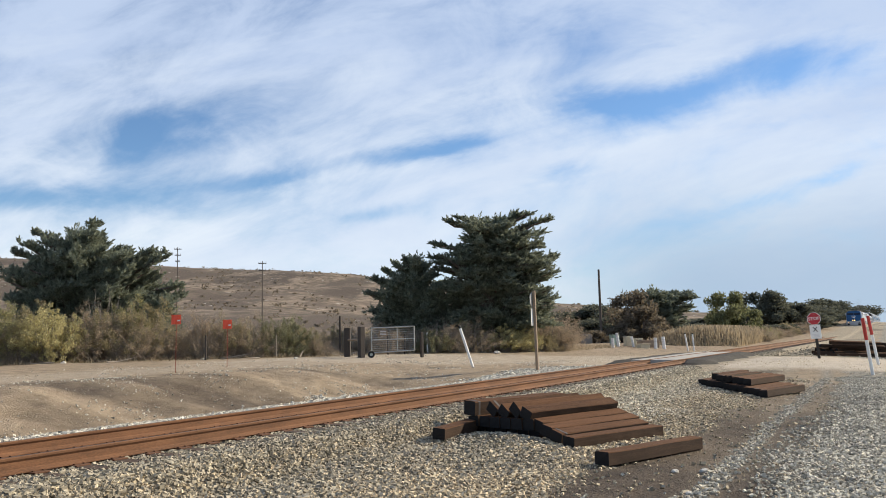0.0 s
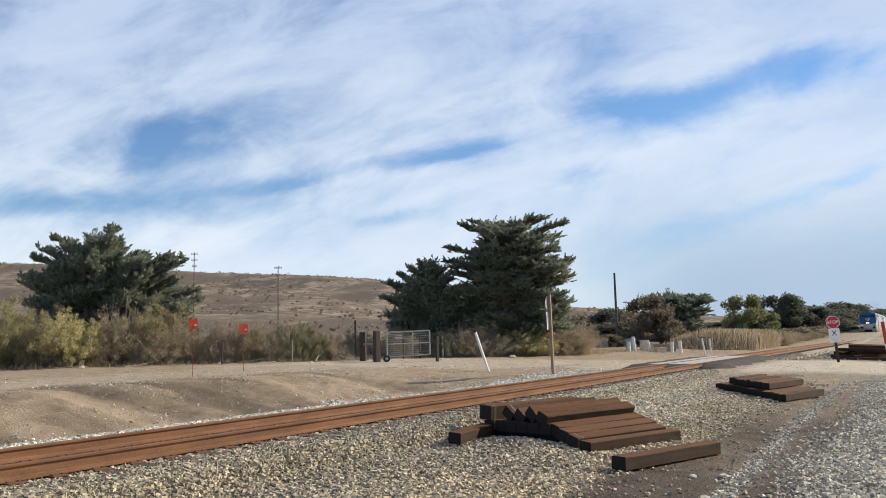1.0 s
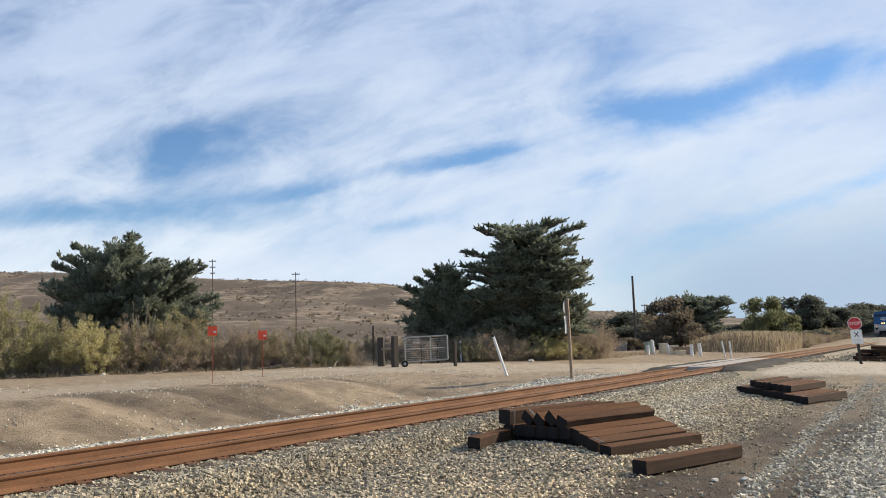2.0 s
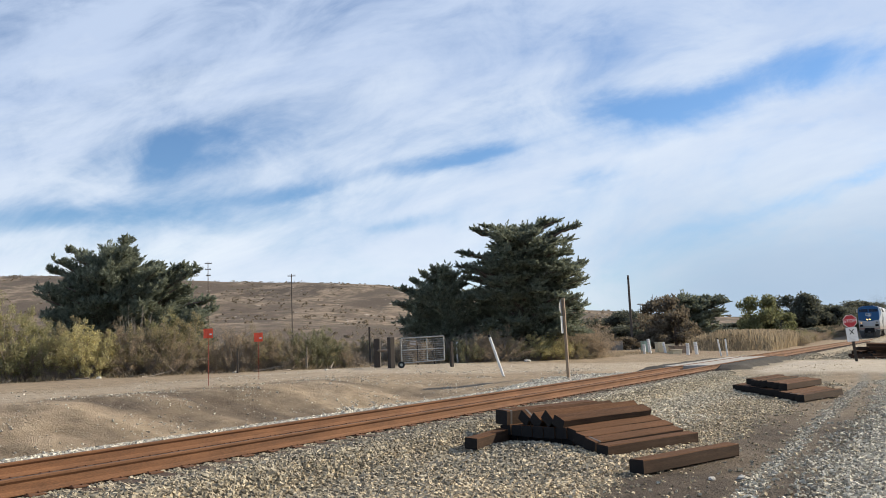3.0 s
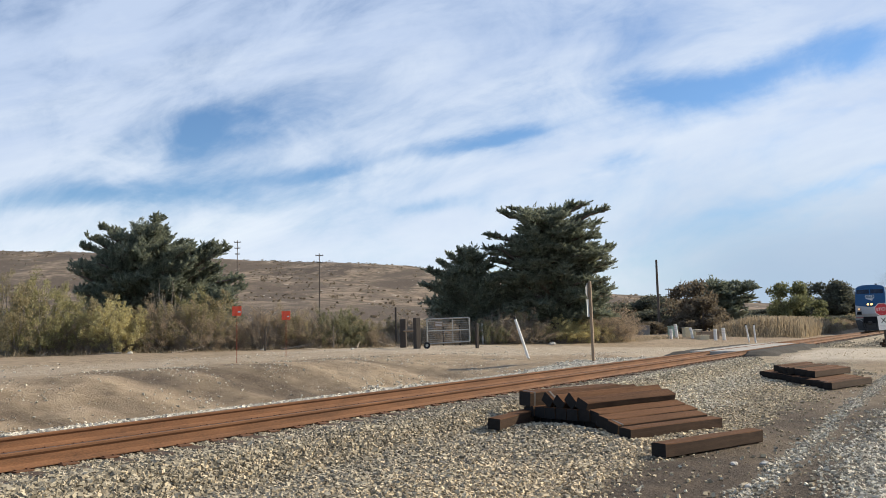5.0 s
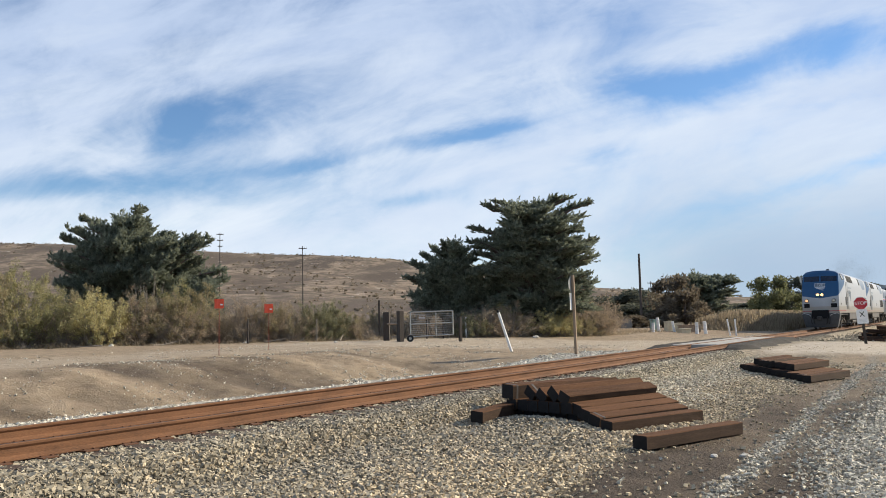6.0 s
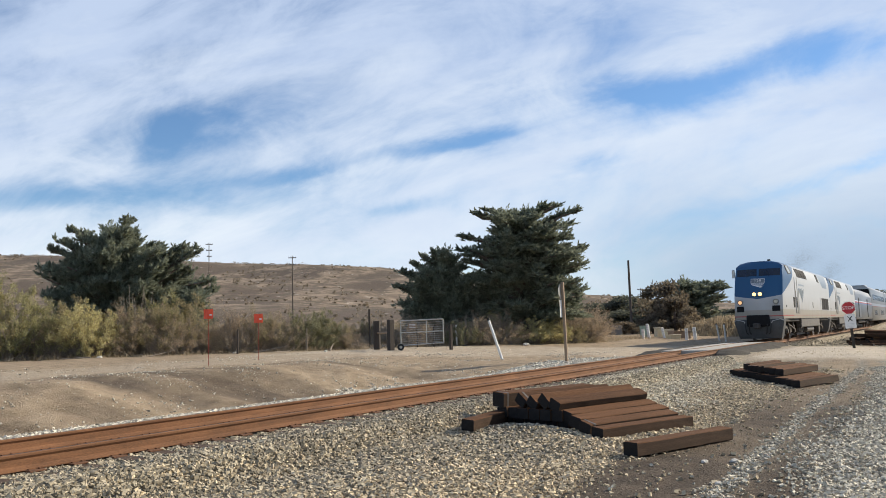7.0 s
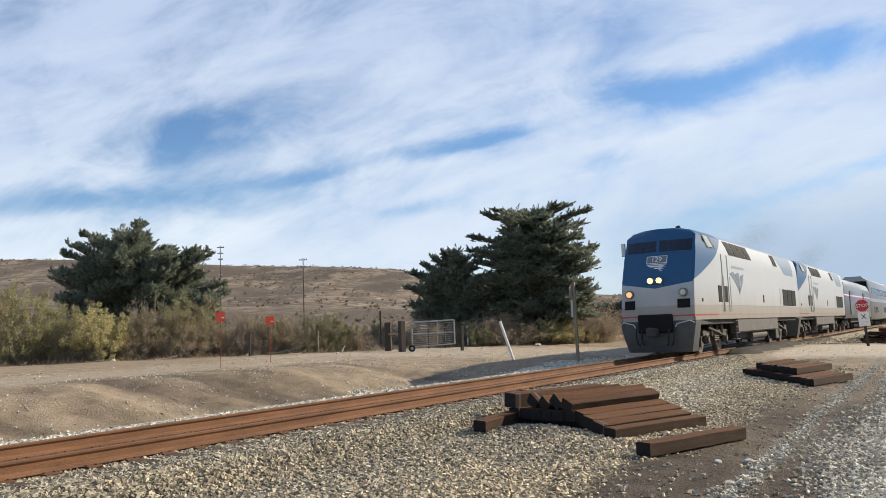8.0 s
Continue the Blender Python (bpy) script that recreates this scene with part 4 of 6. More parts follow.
BRUSH = list(more_brush())
BRUSH += [
    ("sage", 19.6, 36.6, 1.15, 1.25), ("sage", 20.4, 35.9, 1.10, 1.30), ("sage", 21.6, 35.7, 1.00, 1.20), ("dry", 21.7, 34.9, 0.80, 0.90),
    ("yellow", 22.6, 33.6, 1.0, 1.05), ("yellow", 23.3, 33.6, 0.82, 1.15), ("bare", 21.8, 34.3, 0.60, 0.60), ("sage", 22.9, 35.3, 0.90, 1.20),
    ("dry", 24.4, 32.9, 1.00, 1.00), ("sage", 25.3, 32.7, 1.00, 1.15), ("bare", 25.6, 33.6, 1.10, 1.15), ("sage", 26.3, 32.5, 0.95, 1.20),
    ("dry", 26.0, 31.6, 0.90, 1.00), ("sage", 27.0, 31.7, 0.95, 1.15), ("bare", 25.3, 31.7, 0.75, 0.60), ("dry", 27.3, 31.1, 0.60, 0.90),
    ("dry", 28.5, 30.4, 0.90, 1.05), ("dry", 29.0, 29.8, 0.90, 1.00), ("bare", 28.2, 29.8, 0.70, 0.80), ("sage", 30.0, 29.4, 0.85, 1.10),
    ("dry", 30.4, 28.7, 0.80, 1.10), ("green", 31.4, 28.2, 0.80, 1.15), ("green", 32.3, 27.8, 0.85, 1.15), ("sage", 33.3, 27.5, 0.70, 0.90),
    ("dry", 33.4, 26.8, 0.55, 0.80), ("dry", 35.2, 26.9, 0.60, 0.70), ("bare", 33.8, 26.4, 0.50, 0.60),
]
for _x, _y, _kind, _s in ((38.6, 22.8, "green", 0.9), (39.6, 22.4, "dry", 1.0), (41.2, 21.8, "dry", 1.1), (43.0, 20.6, "yellow", 0.95), (44.2, 20.0, "yellow", 0.9), (46.0, 19.4, "sage", 0.8),
                         (47.5, 19.6, "dry", 1.2), (49.0, 19.5, "dry", 1.3), (42.0, 22.6, "sage", 1.1), (36.6, 24.6, "dry", 0.9)):
    BRUSH.append((_kind, _x, _y, _s, 1.0))
_r = random.Random(8)
for _k in range(26):
    _t = _k / 25
    BRUSH.append((_r.choice(["dry", "dry", "sage", "bare", "green"]), 36.4 + 12.4 * _t + _r.uniform(-0.4, 0.4), 25.6 - 6.0 * _t + _r.uniform(-0.2, 1.6), _r.uniform(0.65, 1.15), _r.uniform(0.75, 1.15)))
build_brush()


def far_tree(seed, material, w, h, n, leaf):
    rs = np.random.RandomState(seed)
    ob = new("broadleaf_tree")
    bm = B()
    limb(bm, (0, 0, -0.3), (0, 0, h * 0.6), 0.25, 0.12, (0.1, 0, 0), rs, 4)
    cs, rr = [], []
    for k in range(26):
        az, t = rs.uniform(0, 6.283), rs.uniform(0.12, 1)
        rad = w / 2 * math.sqrt(max(0.05, 1 - (t - 0.35) ** 2 / 0.5)) * rs.uniform(0.3, 0.9)
        c = np.array([math.cos(az) * rad, math.sin(az) * rad, h * (0.1 + 0.8 * t)])
        cs.append(c)
        rr.append(np.array([1, 1, 0.8]) * w * rs.uniform(0.10, 0.18))
        if k % 4 == 0:
            limb(bm, (0, 0, h * 0.3), c, 0.10, 0.03, (0, 0, 0.1), rs, 3)
    v, f = leaf_cloud(rs, np.array(cs), np.array(rr), np.full(26, n // 26), leaf, leaf * 0.5, UP, 0.2, 0.4)
    part("trunk", bm, M_BARK, ob, smooth=60)
    np_mesh("crown", v, f, material, ob)
    return ob


def build_far_trees():
    src = [far_tree(31, M_FAR, 9, 7, 5200, 0.5), far_tree(32, M_FAR, 8, 5.5, 4600, 0.5), far_tree(33, M_SHRUB_GRN, 7, 6, 4600, 0.45), far_tree(34, M_BUSH_BROWN, 7, 5, 4600, 0.4)]
    words = ["grey-green broadleaf tree on the skyline", "dark rounded bushy tree by the line", "bright green leafy tree", "brown bare-looking bushy tree"]
    used = set()
    for k, x, y, s, sz in FAR_TREES:
        s, sz = s * 0.9, sz * (1.0 if 144 < x < 165 else 0.72 if x < 170 else 0.58)
        m = pose(x, y, gz(x, y) - 0.1, 0, 0, (x * 37) % 360) @ Matrix.Diagonal((s, s, s * sz, 1))
        if k in used:
            ob = copy_thing(src[k], m)
        else:
            ob = src[k]
            used.add(k)
            ob.matrix_basis = m
        tagged(ob, words[k], "tree", "trees beyond the crossing")


FAR_TREES = [
    (2, 113, 20.8, 1.1, 1.5), (2, 116, 19.0, 0.9, 1.1), (0, 150, 22.0, 1.2, 0.92), (0, 153, 19.8, 1.2, 0.9), (1, 157, 17.8, 1.4, 0.75), (1, 162, 16.4, 1.3, 0.7), (0, 175, 18.5, 1.5, 0.8), (1, 190, 17.5, 1.5, 0.8),
    (1, 210, 18, 1.7, 0.9), (0, 230, 18.5, 1.8, 0.9), (3, 79, 22.4, 0.9, 1.25), (3, 82, 24.0, 1.25, 1.8), (3, 80, 25.0, 0.9, 0.8), (1, 84, 28.5, 0.9, 0.9), (3, 74, 26.0, 0.8, 0.7), (0, 105, 36, 1.1, 1.0), (0, 103, 39, 1.0, 0.9),
    (1, 112, 33.5, 1.1, 1.0), (1, 100, 42, 1.0, 0.9), (3, 78, 24.0, 0.8, 1.0), (1, 135, 18.5, 0.9, 0.5), (1, 142, 17.0, 0.9, 0.5), (3, 150, 16.0, 0.9, 0.5), (1, 125, 27, 1.0, 0.6), (1, 132, 24, 1.0, 0.6), (3, 108, 25.0, 1.0, 0.5), (1, 140, 30, 1.2, 0.6),
    (1, 250, 18.0, 1.8, 0.9), (0, 270, 17.0, 1.8, 0.9), (1, 300, 16, 2.0, 0.9), (0, 330, 15, 2.2, 0.9), (1, 250, -4, 1.6, 0.8), (0, 300, -8, 2.0, 0.8), (1, 220, -14, 1.6, 0.8),
    (1, 170, 14.6, 0.7, 0.5), (3, 160, 14.4, 0.6, 0.5), (1, 182, 14.5, 0.8, 0.5),
]
build_far_trees()


def build_reeds():
    rs = np.random.RandomState(50)
    n = 16000
    x = rs.uniform(70, 93, n)
    y = rs.uniform(11.9, 19.5, n) + (x - 66) * 0.05
    h = rs.uniform(0.9, 1.9, n) * np.clip(1.25 - np.abs(y - 15.8) / 6, 0.4, 1) * sstep(69, 74, x)
    z = ground_z(x, y)
    az = rs.uniform(0, 6.283, n)
    lean = rs.normal(size=(n, 2)) * 0.16
    w = 0.035
    b = np.stack([x, y, z - 0.05], 1)
    s = np.stack([np.cos(az) * w, np.sin(az) * w, 0 * az], 1)
    t = b + np.stack([lean[:, 0] * h, lean[:, 1] * h, h], 1)
    v = np.stack([b - s, b + s, t + s * 0.5, t - s * 0.5], 1).reshape(-1, 3)
    ob = np_mesh("dry_reeds", v, np.arange(4 * n).reshape(-1, 4), M_REED)
    tagged(ob, "tall pale dry reed grass beside the line", "dry grass", kind="stuff")
    n = 6000
    x = rs.uniform(18, 60, n)
    y = np.interp(x, [18, 34, 46, 60], [35.5, 25.5, 19.3, 19.5]) + rs.uniform(-0.9, 1.2, n)
    z = ground_z(x, y)
    h = 0.05 + 0.28 * rs.uniform(0, 1, n) ** 3
    az = rs.uniform(0, 6.283, n)
    b = np.stack([x, y, z - 0.02], 1)
    s = np.stack([np.cos(az) * 0.02, np.sin(az) * 0.02, 0 * az], 1)
    t = b + np.stack([rs.normal(size=n) * 0.9 * h, rs.normal(size=n) * 0.9 * h, h], 1)
    v = np.stack([b - s, b + s, t + s * 0.3, t - s * 0.3], 1).reshape(-1, 3)
    ob = np_mesh("verge_grass", v, np.arange(4 * n).reshape(-1, 4), M_REED)
    tagged(ob, "short dry straw-coloured verge grass under the brush", "dry grass", kind="stuff")
    # trampled straw over the bank and the track edge
    n = 16000
    x, y = 7 * (38 / 7) ** rs.uniform(0, 1, n), rs.uniform(13.5, 27, n)
    ok = vnoise(x, y, 3.0, 71) + 0.5 * vnoise(x, y, 0.9, 72) > 0.02
    x, y = x[ok], y[ok]
    n = len(x)
    az = rs.uniform(0, 6.283, n)
    ln = rs.uniform(0.05, 0.16, n)
    b = np.stack([x, y, ground_z(x, y) + 0.012], 1)
    d = np.stack([np.cos(az) * ln, np.sin(az) * ln, rs.uniform(0, 0.35, n) * ln], 1)
    s = np.stack([-np.sin(az) * 0.006, np.cos(az) * 0.006, 0 * az], 1)
    v = np.stack([b - s, b + s, b + d + s * 0.4, b + d - s * 0.4], 1).reshape(-1, 3)
    tagged(np_mesh("straw_litter", v, np.arange(4 * n).reshape(-1, 4), M_REED), "dry straw litter trodden into the dirt bank", "dry grass", kind="stuff")
    # low scrub over the hill
    n = 9000
    x, y = rs.uniform(110, 620, n), rs.uniform(60, 640, n)
    ok = (x * 0.863 + y * 0.504 > 150) & (x * 0.863 + y * 0.504 < 560) & (vnoise(x, y, 45, 44) + 0.6 * vnoise(x, y, 15, 45) + 0.5 * rs.uniform(-1, 1, n) > 0.05)
    x, y = x[ok], y[ok]
    c = np.stack([x, y, ground_z(x, y) + 0.3], 1)
    r = np.stack([0.35 + 1.7 * rs.uniform(0, 1, len(x)) ** 3] * 3, 1) * np.array([1, 1, 0.45])
    v, f = leaf_cloud(rs, c, r, np.full(len(x), 18), 0.6, 0.4)
    tagged(np_mesh("hill_scrub", v, f, M_HILL_SCRUB), "dark low scrub dotted over the brown hillside", "scrub", kind="stuff")


build_reeds()


# ---------------- signs, gate, posts and clutter ----------------
def text_mesh(body, size, depth=0.002):
    cu = bpy.data.curves.new("lettering", "FONT")
    cu.body, cu.size, cu.extrude = body, size, depth
    cu.align_x, cu.align_y = "CENTER", "CENTER"
    ob = bpy.data.objects.new("lettering", cu)
    scene.collection.objects.link(ob)
    bpy.context.view_layer.update()
    me = bpy.data.meshes.new_from_object(ob.evaluated_get(bpy.context.evaluated_depsgraph_get()))
    bpy.data.objects.remove(ob)
    return me


def lettering(body, size, material, parent, m, label=""):
    me = text_mesh(body, size)
    me.materials.clear()
    me.materials.append(material)
    ob = new("lettering", me)
    ob.parent = parent
    ob.matrix_basis = m
    if label:
        ob["label"] = label
    return ob


def octagon(bm, r, t, y0, z0):
    ring = [(r * math.cos(radians(22.5 + 45 * k)), r * math.sin(radians(22.5 + 45 * k))) for k in range(8)]
    a = [bm.verts.new((x, y0, z0 + z)) for x, z in ring]
    b = [bm.verts.new((x, y0 + t, z0 + z)) for x, z in ring]
    bm.faces.new(a)
    bm.faces.new(b[::-1])
    for k in range(8):
        bm.faces.new((a[k], b[k], b[(k + 1) % 8], a[(k + 1) % 8]))
    bmesh.ops.recalc_face_normals(bm, faces=bm.faces)


def crossing_sign(m, label, post_mat, height=2.9, oct_z=2.45, plate_z=1.75, wood=False):
    """Local -y is the lettered side."""
    s = empty("stop_sign", label, "road sign", "signs at the crossing", m)
    bm = B()
    if wood:
        box(bm, (0, 0.06, height / 2 - 0.2), (0.10, 0.10, height + 0.4), bevel=0.008)
    else:
        box(bm, (0, 0.06, height / 2 - 0.2), (0.13, 0.09, height + 0.4), bevel=0.008)
    part("post", bm, post_mat, s)
    bm = B()
    octagon(bm, 0.32, 0.006, 0.0, oct_z)
    o = part("octagon_plate", bm, M_SIGNBACK, s)
    bm = B()
    octagon(bm, 0.318, 0.003, -0.005, oct_z)
    part("white_border", bm, M_WHITE, o)
    bm = B()
    octagon(bm, 0.295, 0.003, -0.009, oct_z)
    part("red_face", bm, M_SIGNRED, o)
    lettering("STOP", 0.215, M_WHITE, o, pose(0, -0.013, oct_z, 90, 0, 0), "white lettering")
    bm = B()
    box(bm, (0, 0.002, plate_z), (0.48, 0.006, 0.66), bevel=0.002)
    p = part("lower_plate", bm, M_WHITE, s, "white notice plate with a black cross")
    for a in (38, -38):
        bm = B()
        box(bm, (0, 0, 0), (0.035, 0.004, 0.30), bevel=0.001)
        c = part("cross_bar", bm, M_BLACK, p)
        c.matrix_basis = pose(0, -0.005, plate_z + 0.12, 0, a, 0)
    for k, w in ((0, 0.34), (1, 0.28), (2, 0.32), (3, 0.18)):
        bm = B()
        box(bm, (0, -0.003, plate_z - 0.12 - 0.06 * k), (w, 0.003, 0.022))
        part("print_bar", bm, M_PRINT, p, "unreadable line of small print")
    for z in (oct_z + 0.2, oct_z - 0.2, plate_z + 0.3, plate_z - 0.3):
        bm = B()
        rod(bm, (0, -0.016, z), (0, 0.0, z), 0.012, n=6)
        part("bolt", bm, M_GALV, s)
    return s


M_SIGNRED = mat("sign_red", (0.46, 0.03, 0.04), 0.45, 0, 0.15, 3, 30, 0.03)
M_PRINT = mat("grey_print", (0.62, 0.61, 0.60), 0.6, 0, 0.1, 5, 30, 0)
crossing_sign(pose(42.4, 3.66, gz(42.4, 3.66), 0, -3.5, -85), "red octagonal stop sign over a white notice on dark post", M_DARKPOST, height=2.2, oct_z=1.90, plate_z=1.27)
crossing_sign(pose(28.5, 12.34, gz(28.5, 12.34), 0, 1.5, 181), "stop sign and notice plate on a tall weathered timber post", M_WOODPOST, height=3.05, oct_z=2.70, plate_z=2.04, wood=True)


def flag_marker(x, y, h, w):
    z = gz(x, y)
    f = empty("marker_flag", "square orange-red marker flag on a thin rusty rod", "marker flag", "orange marker flags", pose(x, y, z, 0, 0, -60))
    bm = B()
    rod(bm, (0, 0, -0.2), (0, 0, h), 0.009, n=6)
    part("rod", bm, M_FLAGROD, f)
    bm = B()
    n = 7
    rows = [[bm.verts.new((w * (i / (n - 1) - 0.5), -0.02 + 0.02 * math.sin(i * 1.1 + j * 0.5), h - w * j / (n - 1))) for i in range(n)] for j in range(n)]
    for a, b in zip(rows, rows[1:]):
        for i in range(n - 1):
            bm.faces.new((a[i], a[i + 1], b[i + 1], b[i]))
    ext = bmesh.ops.extrude_face_region(bm, geom=bm.faces[:])
    bmesh.ops.translate(bm, verts=[v for v in ext["geom"] if isinstance(v, bmesh.types.BMVert)], vec=(0, -0.004, 0))
    part("panel", bm, M_ORANGE, f)
    bm = B()
    box(bm, (0.09, -0.034, h - w * 0.6), (0.09, 0.003, 0.045))
    part("tape", bm, M_WHITE, f, "small pale tape")


flag_marker(18.1, 20.3, 1.85, 0.31)
flag_marker(21.75, 21.7, 1.72, 0.33)


def cap_post(x, y, h, r, lean, az, label, group, top=None, rings=False):
    z = gz(x, y)
    p = empty("marker_post", label, "marker post", group, pose(x, y, z, 0, 0, az) @ pose(0, 0, 0, 0, lean, 0))
    bm = B()
    rod(bm, (0, 0, -0.2), (0, 0, h), r, n=12)
    part("tube", bm, M_WHITE, p, smooth=40)
    if top is not None:
        bm = B()
        rod(bm, (0, 0, h * (0.62 if top is M_RED else 0.95)), (0, 0, h + 0.02), r * 1.06, n=12)
        part("cap", bm, top, p, "red painted upper end" if top is M_RED else "dark cap", smooth=40)
    if rings:
        for t in (0.62, 0.76, 0.88):
            bm = B()
            rod(bm, (0, 0, h * t), (0, 0, h * t + 0.05), r * 1.04, n=12)
            part("band", bm, M_PRINT, p, smooth=40)
    return p


cap_post(29.15, 15.4, 1.74, 0.055, -17, -60, "leaning white plastic marker post with a dark top", "white marker posts", M_BLACK)
cap_post(32.7, 1.12, 2.02, 0.058, -6, -60, "leaning white pipe post with a red painted top", "red and white posts", M_RED)
cap_post(38.5, 1.08, 2.05, 0.058, -8, -60, "leaning white pipe post with a red painted top", "red and white posts", M_RED)
cap_post(56.0, 12.95, 1.2, 0.055, -8, -60, "slim white marker post with a black tip", "slim posts by the reeds", M_BLACK)
cap_post(55.8, 12.5, 1.22, 0.055, -3, -60, "slim white marker post with a black tip", "slim posts by the reeds", M_BLACK)
for x, y, h, r, l in ((57.5, 18.7, 0.7, 0.11, 0), (59.5, 18.9, 1.1, 0.11, -6), (61.0, 18.2, 0.8, 0.10, -10), (58.2, 15.75, 0.82, 0.12, 0), (59.6, 15.5, 0.90, 0.13, -4), (38.3, 23.05, 1.15, 0.05, 0)):
    cap_post(x, y, h, r, l, -60, "short white bollard with grey bands", "white bollards beyond the road", None, True)


def crate(x, y, s, material, label):
    z = gz(x, y)
    c = empty("utility_box", label, "utility box", m=pose(x, y, z, 0, 0, -40))
    bm = B()
    box(bm, (0, 0, s[2] / 2 - 0.05), (s[0], s[1], s[2] + 0.1), bevel=0.03)
    part("body", bm, material, c)
    bm = B()
    box(bm, (0, 0, s[2] + 0.035), (s[0] + 0.06, s[1] + 0.06, 0.06), bevel=0.015)
    part("lid", bm, material, c)


M_PALEGREEN = mat("pale_green_enamel", (0.30, 0.40, 0.33), 0.5, 0.1, 0.15, 4, 40, 0.05)
M_CREAM = mat("cream_plastic", (0.60, 0.52, 0.36), 0.5, 0, 0.15, 4, 40, 0.05)
M_GREYBOX = mat("grey_box_paint", (0.16, 0.16, 0.15), 0.6, 0, 0.25, 4, 40, 0.05)
crate(60.4, 19.5, (0.6, 0.5, 0.85), M_PALEGREEN, "pale green metal utility box by the bollards")
crate(62.0, 18.2, (0.6, 0.6, 0.6), M_CREAM, "small cream-coloured upright box")
crate(61.5, 17.2, (1.5, 0.8, 0.5), M_WOODPOST, "low brown wooden box lying in dry grass")
crate(59.0, 16.9, (0.8, 0.6, 0.28), M_CREAM, "low cream-coloured box with a tilted lid")
crate(62.8, 19.2, (0.5, 0.5, 0.7), M_CREAM, "small cream-coloured upright box")
crate(70.5, 25.4, (0.8, 0.7, 0.8), M_GREYBOX, "dark machine part among dry weeds")


def farm_gate():
    a = Vector((31.2, 21.85, gz(31.2, 21.85)))
    g = empty("farm_gate", "galvanised tubular farm gate with a wheel and a small notice, closed", "gate", m=pose(31.2, 21.85, a.z, 0, 0, -48))
    L_, H_ = 2.05, 1.38
    bm = B()
    pts = [(0, 0, 0.22), (L_, 0, 0.30), (L_, 0, H_ + 0.05), (0, 0, H_)]
    for p, q in zip(pts, pts[1:] + pts[:1]):
        rod(bm, p, q, 0.032, n=8)
    part("frame", bm, M_GALV, g, smooth=40)
    bm = B()
    rod(bm, (L_ * 0.60, 0, 0.26), (L_ * 0.60, 0, H_), 0.026, n=8)
    part("upright", bm, M_GALV, g, smooth=40)
    for z, r in ((0.82, 0.03), (1.05, 0.008), (1.16, 0.008), (1.27, 0.008), (0.94, 0.008), (0.72, 0.008), (0.62, 0.008), (0.52, 0.008), (0.42, 0.008), (0.33, 0.008)):
        bm = B()
        rod(bm, (0, 0, z), (L_, 0, z + 0.04), r, n=6)
        part("bar", bm, M_GALV, g)
    bm = B()
    box(bm, (0.55, -0.05, 1.14), (0.42, 0.012, 0.26), bevel=0.003)
    p = part("notice", bm, M_WOODPOST, g, "faded brown notice board")
    for k in range(3):
        bm = B()
        box(bm, (0.55, -0.059, 1.21 - 0.07 * k), (0.3, 0.003, 0.025))
        part("print_bar", bm, M_PRINT, p)
    bm = B()
    rod(bm, (-0.02, -0.05, 0.15), (-0.02, 0.05, 0.15), 0.16, n=18)
    w = part("wheel", bm, M_BLACK, g, "small black rubber wheel", smooth=30)
    bm = B()
    rod(bm, (-0.02, -0.06, 0.15), (-0.02, 0.06, 0.15), 0.07, n=12)
    part("hub", bm, M_GALV, w, smooth=30)


farm_gate()


def fence_post(x, y, h, r, material, label, square=True, group="fence posts by the gate"):
    z = gz(x, y)
    bm = B()
    if square:
        box(bm, (0, 0, h / 2 - 0.15), (2 * r, 2 * r, h + 0.3), bevel=0.015)
    else:
        rod(bm, (0, 0, -0.3), (0, 0, h), r, r * 0.92, 10)
    me = bpy.data.meshes.new("fence_post")
    bm.to_mesh(me)
    bm.free()
    me.materials.append(material)
    ob = new("fence_post", me)
    ob.matrix_basis = pose(x, y, z, 0, 0, x * 40)
    return tagged(ob, label, "fence post", group)


for x, y, h, r, w in ((31.0, 22.3, 1.45, 0.13, "thick dark timber gate post"), (32.2, 24.0, 1.42, 0.15, "thick dark timber gate post"), (33.2, 20.3, 1.2, 0.07, "brown timber gate post"), (34.5, 26.2, 2.1, 0.05, "tall thin dark post beside the brush")):
    fence_post(x, y, h, r, M_DARKPOST, w)
for x, y, h in ((27.0, 28.3, 1.15), (34.0, 24.6, 1.15), (36.5, 23.4, 1.1), (35.2, 23.6, 1.0)):
    fence_post(x, y, h, 0.045, M_DARKPOST, "thin weathered fence post in the brush", False, "thin fence posts along the brush")
fence_post(30.6, 27.2, 1.15, 0.03, M_TWIG, "thin pale upright stick before the brush", False, "thin fence posts along the brush")


def fence_rail():
    a = Vector((31.0, 22.3, gz(31, 22.3) + 0.85))
    b = Vector((32.2, 24.0, gz(32.2, 24) + 0.82))
    bm = B()
    rod(bm, a, b, 0.05, n=8)
    ob = link_mesh("fence_rail", bm, M_WOODPOST, smooth=40)
    tagged(ob, "pale timber rail fixed between two gate posts", "fence rail")


fence_rail()


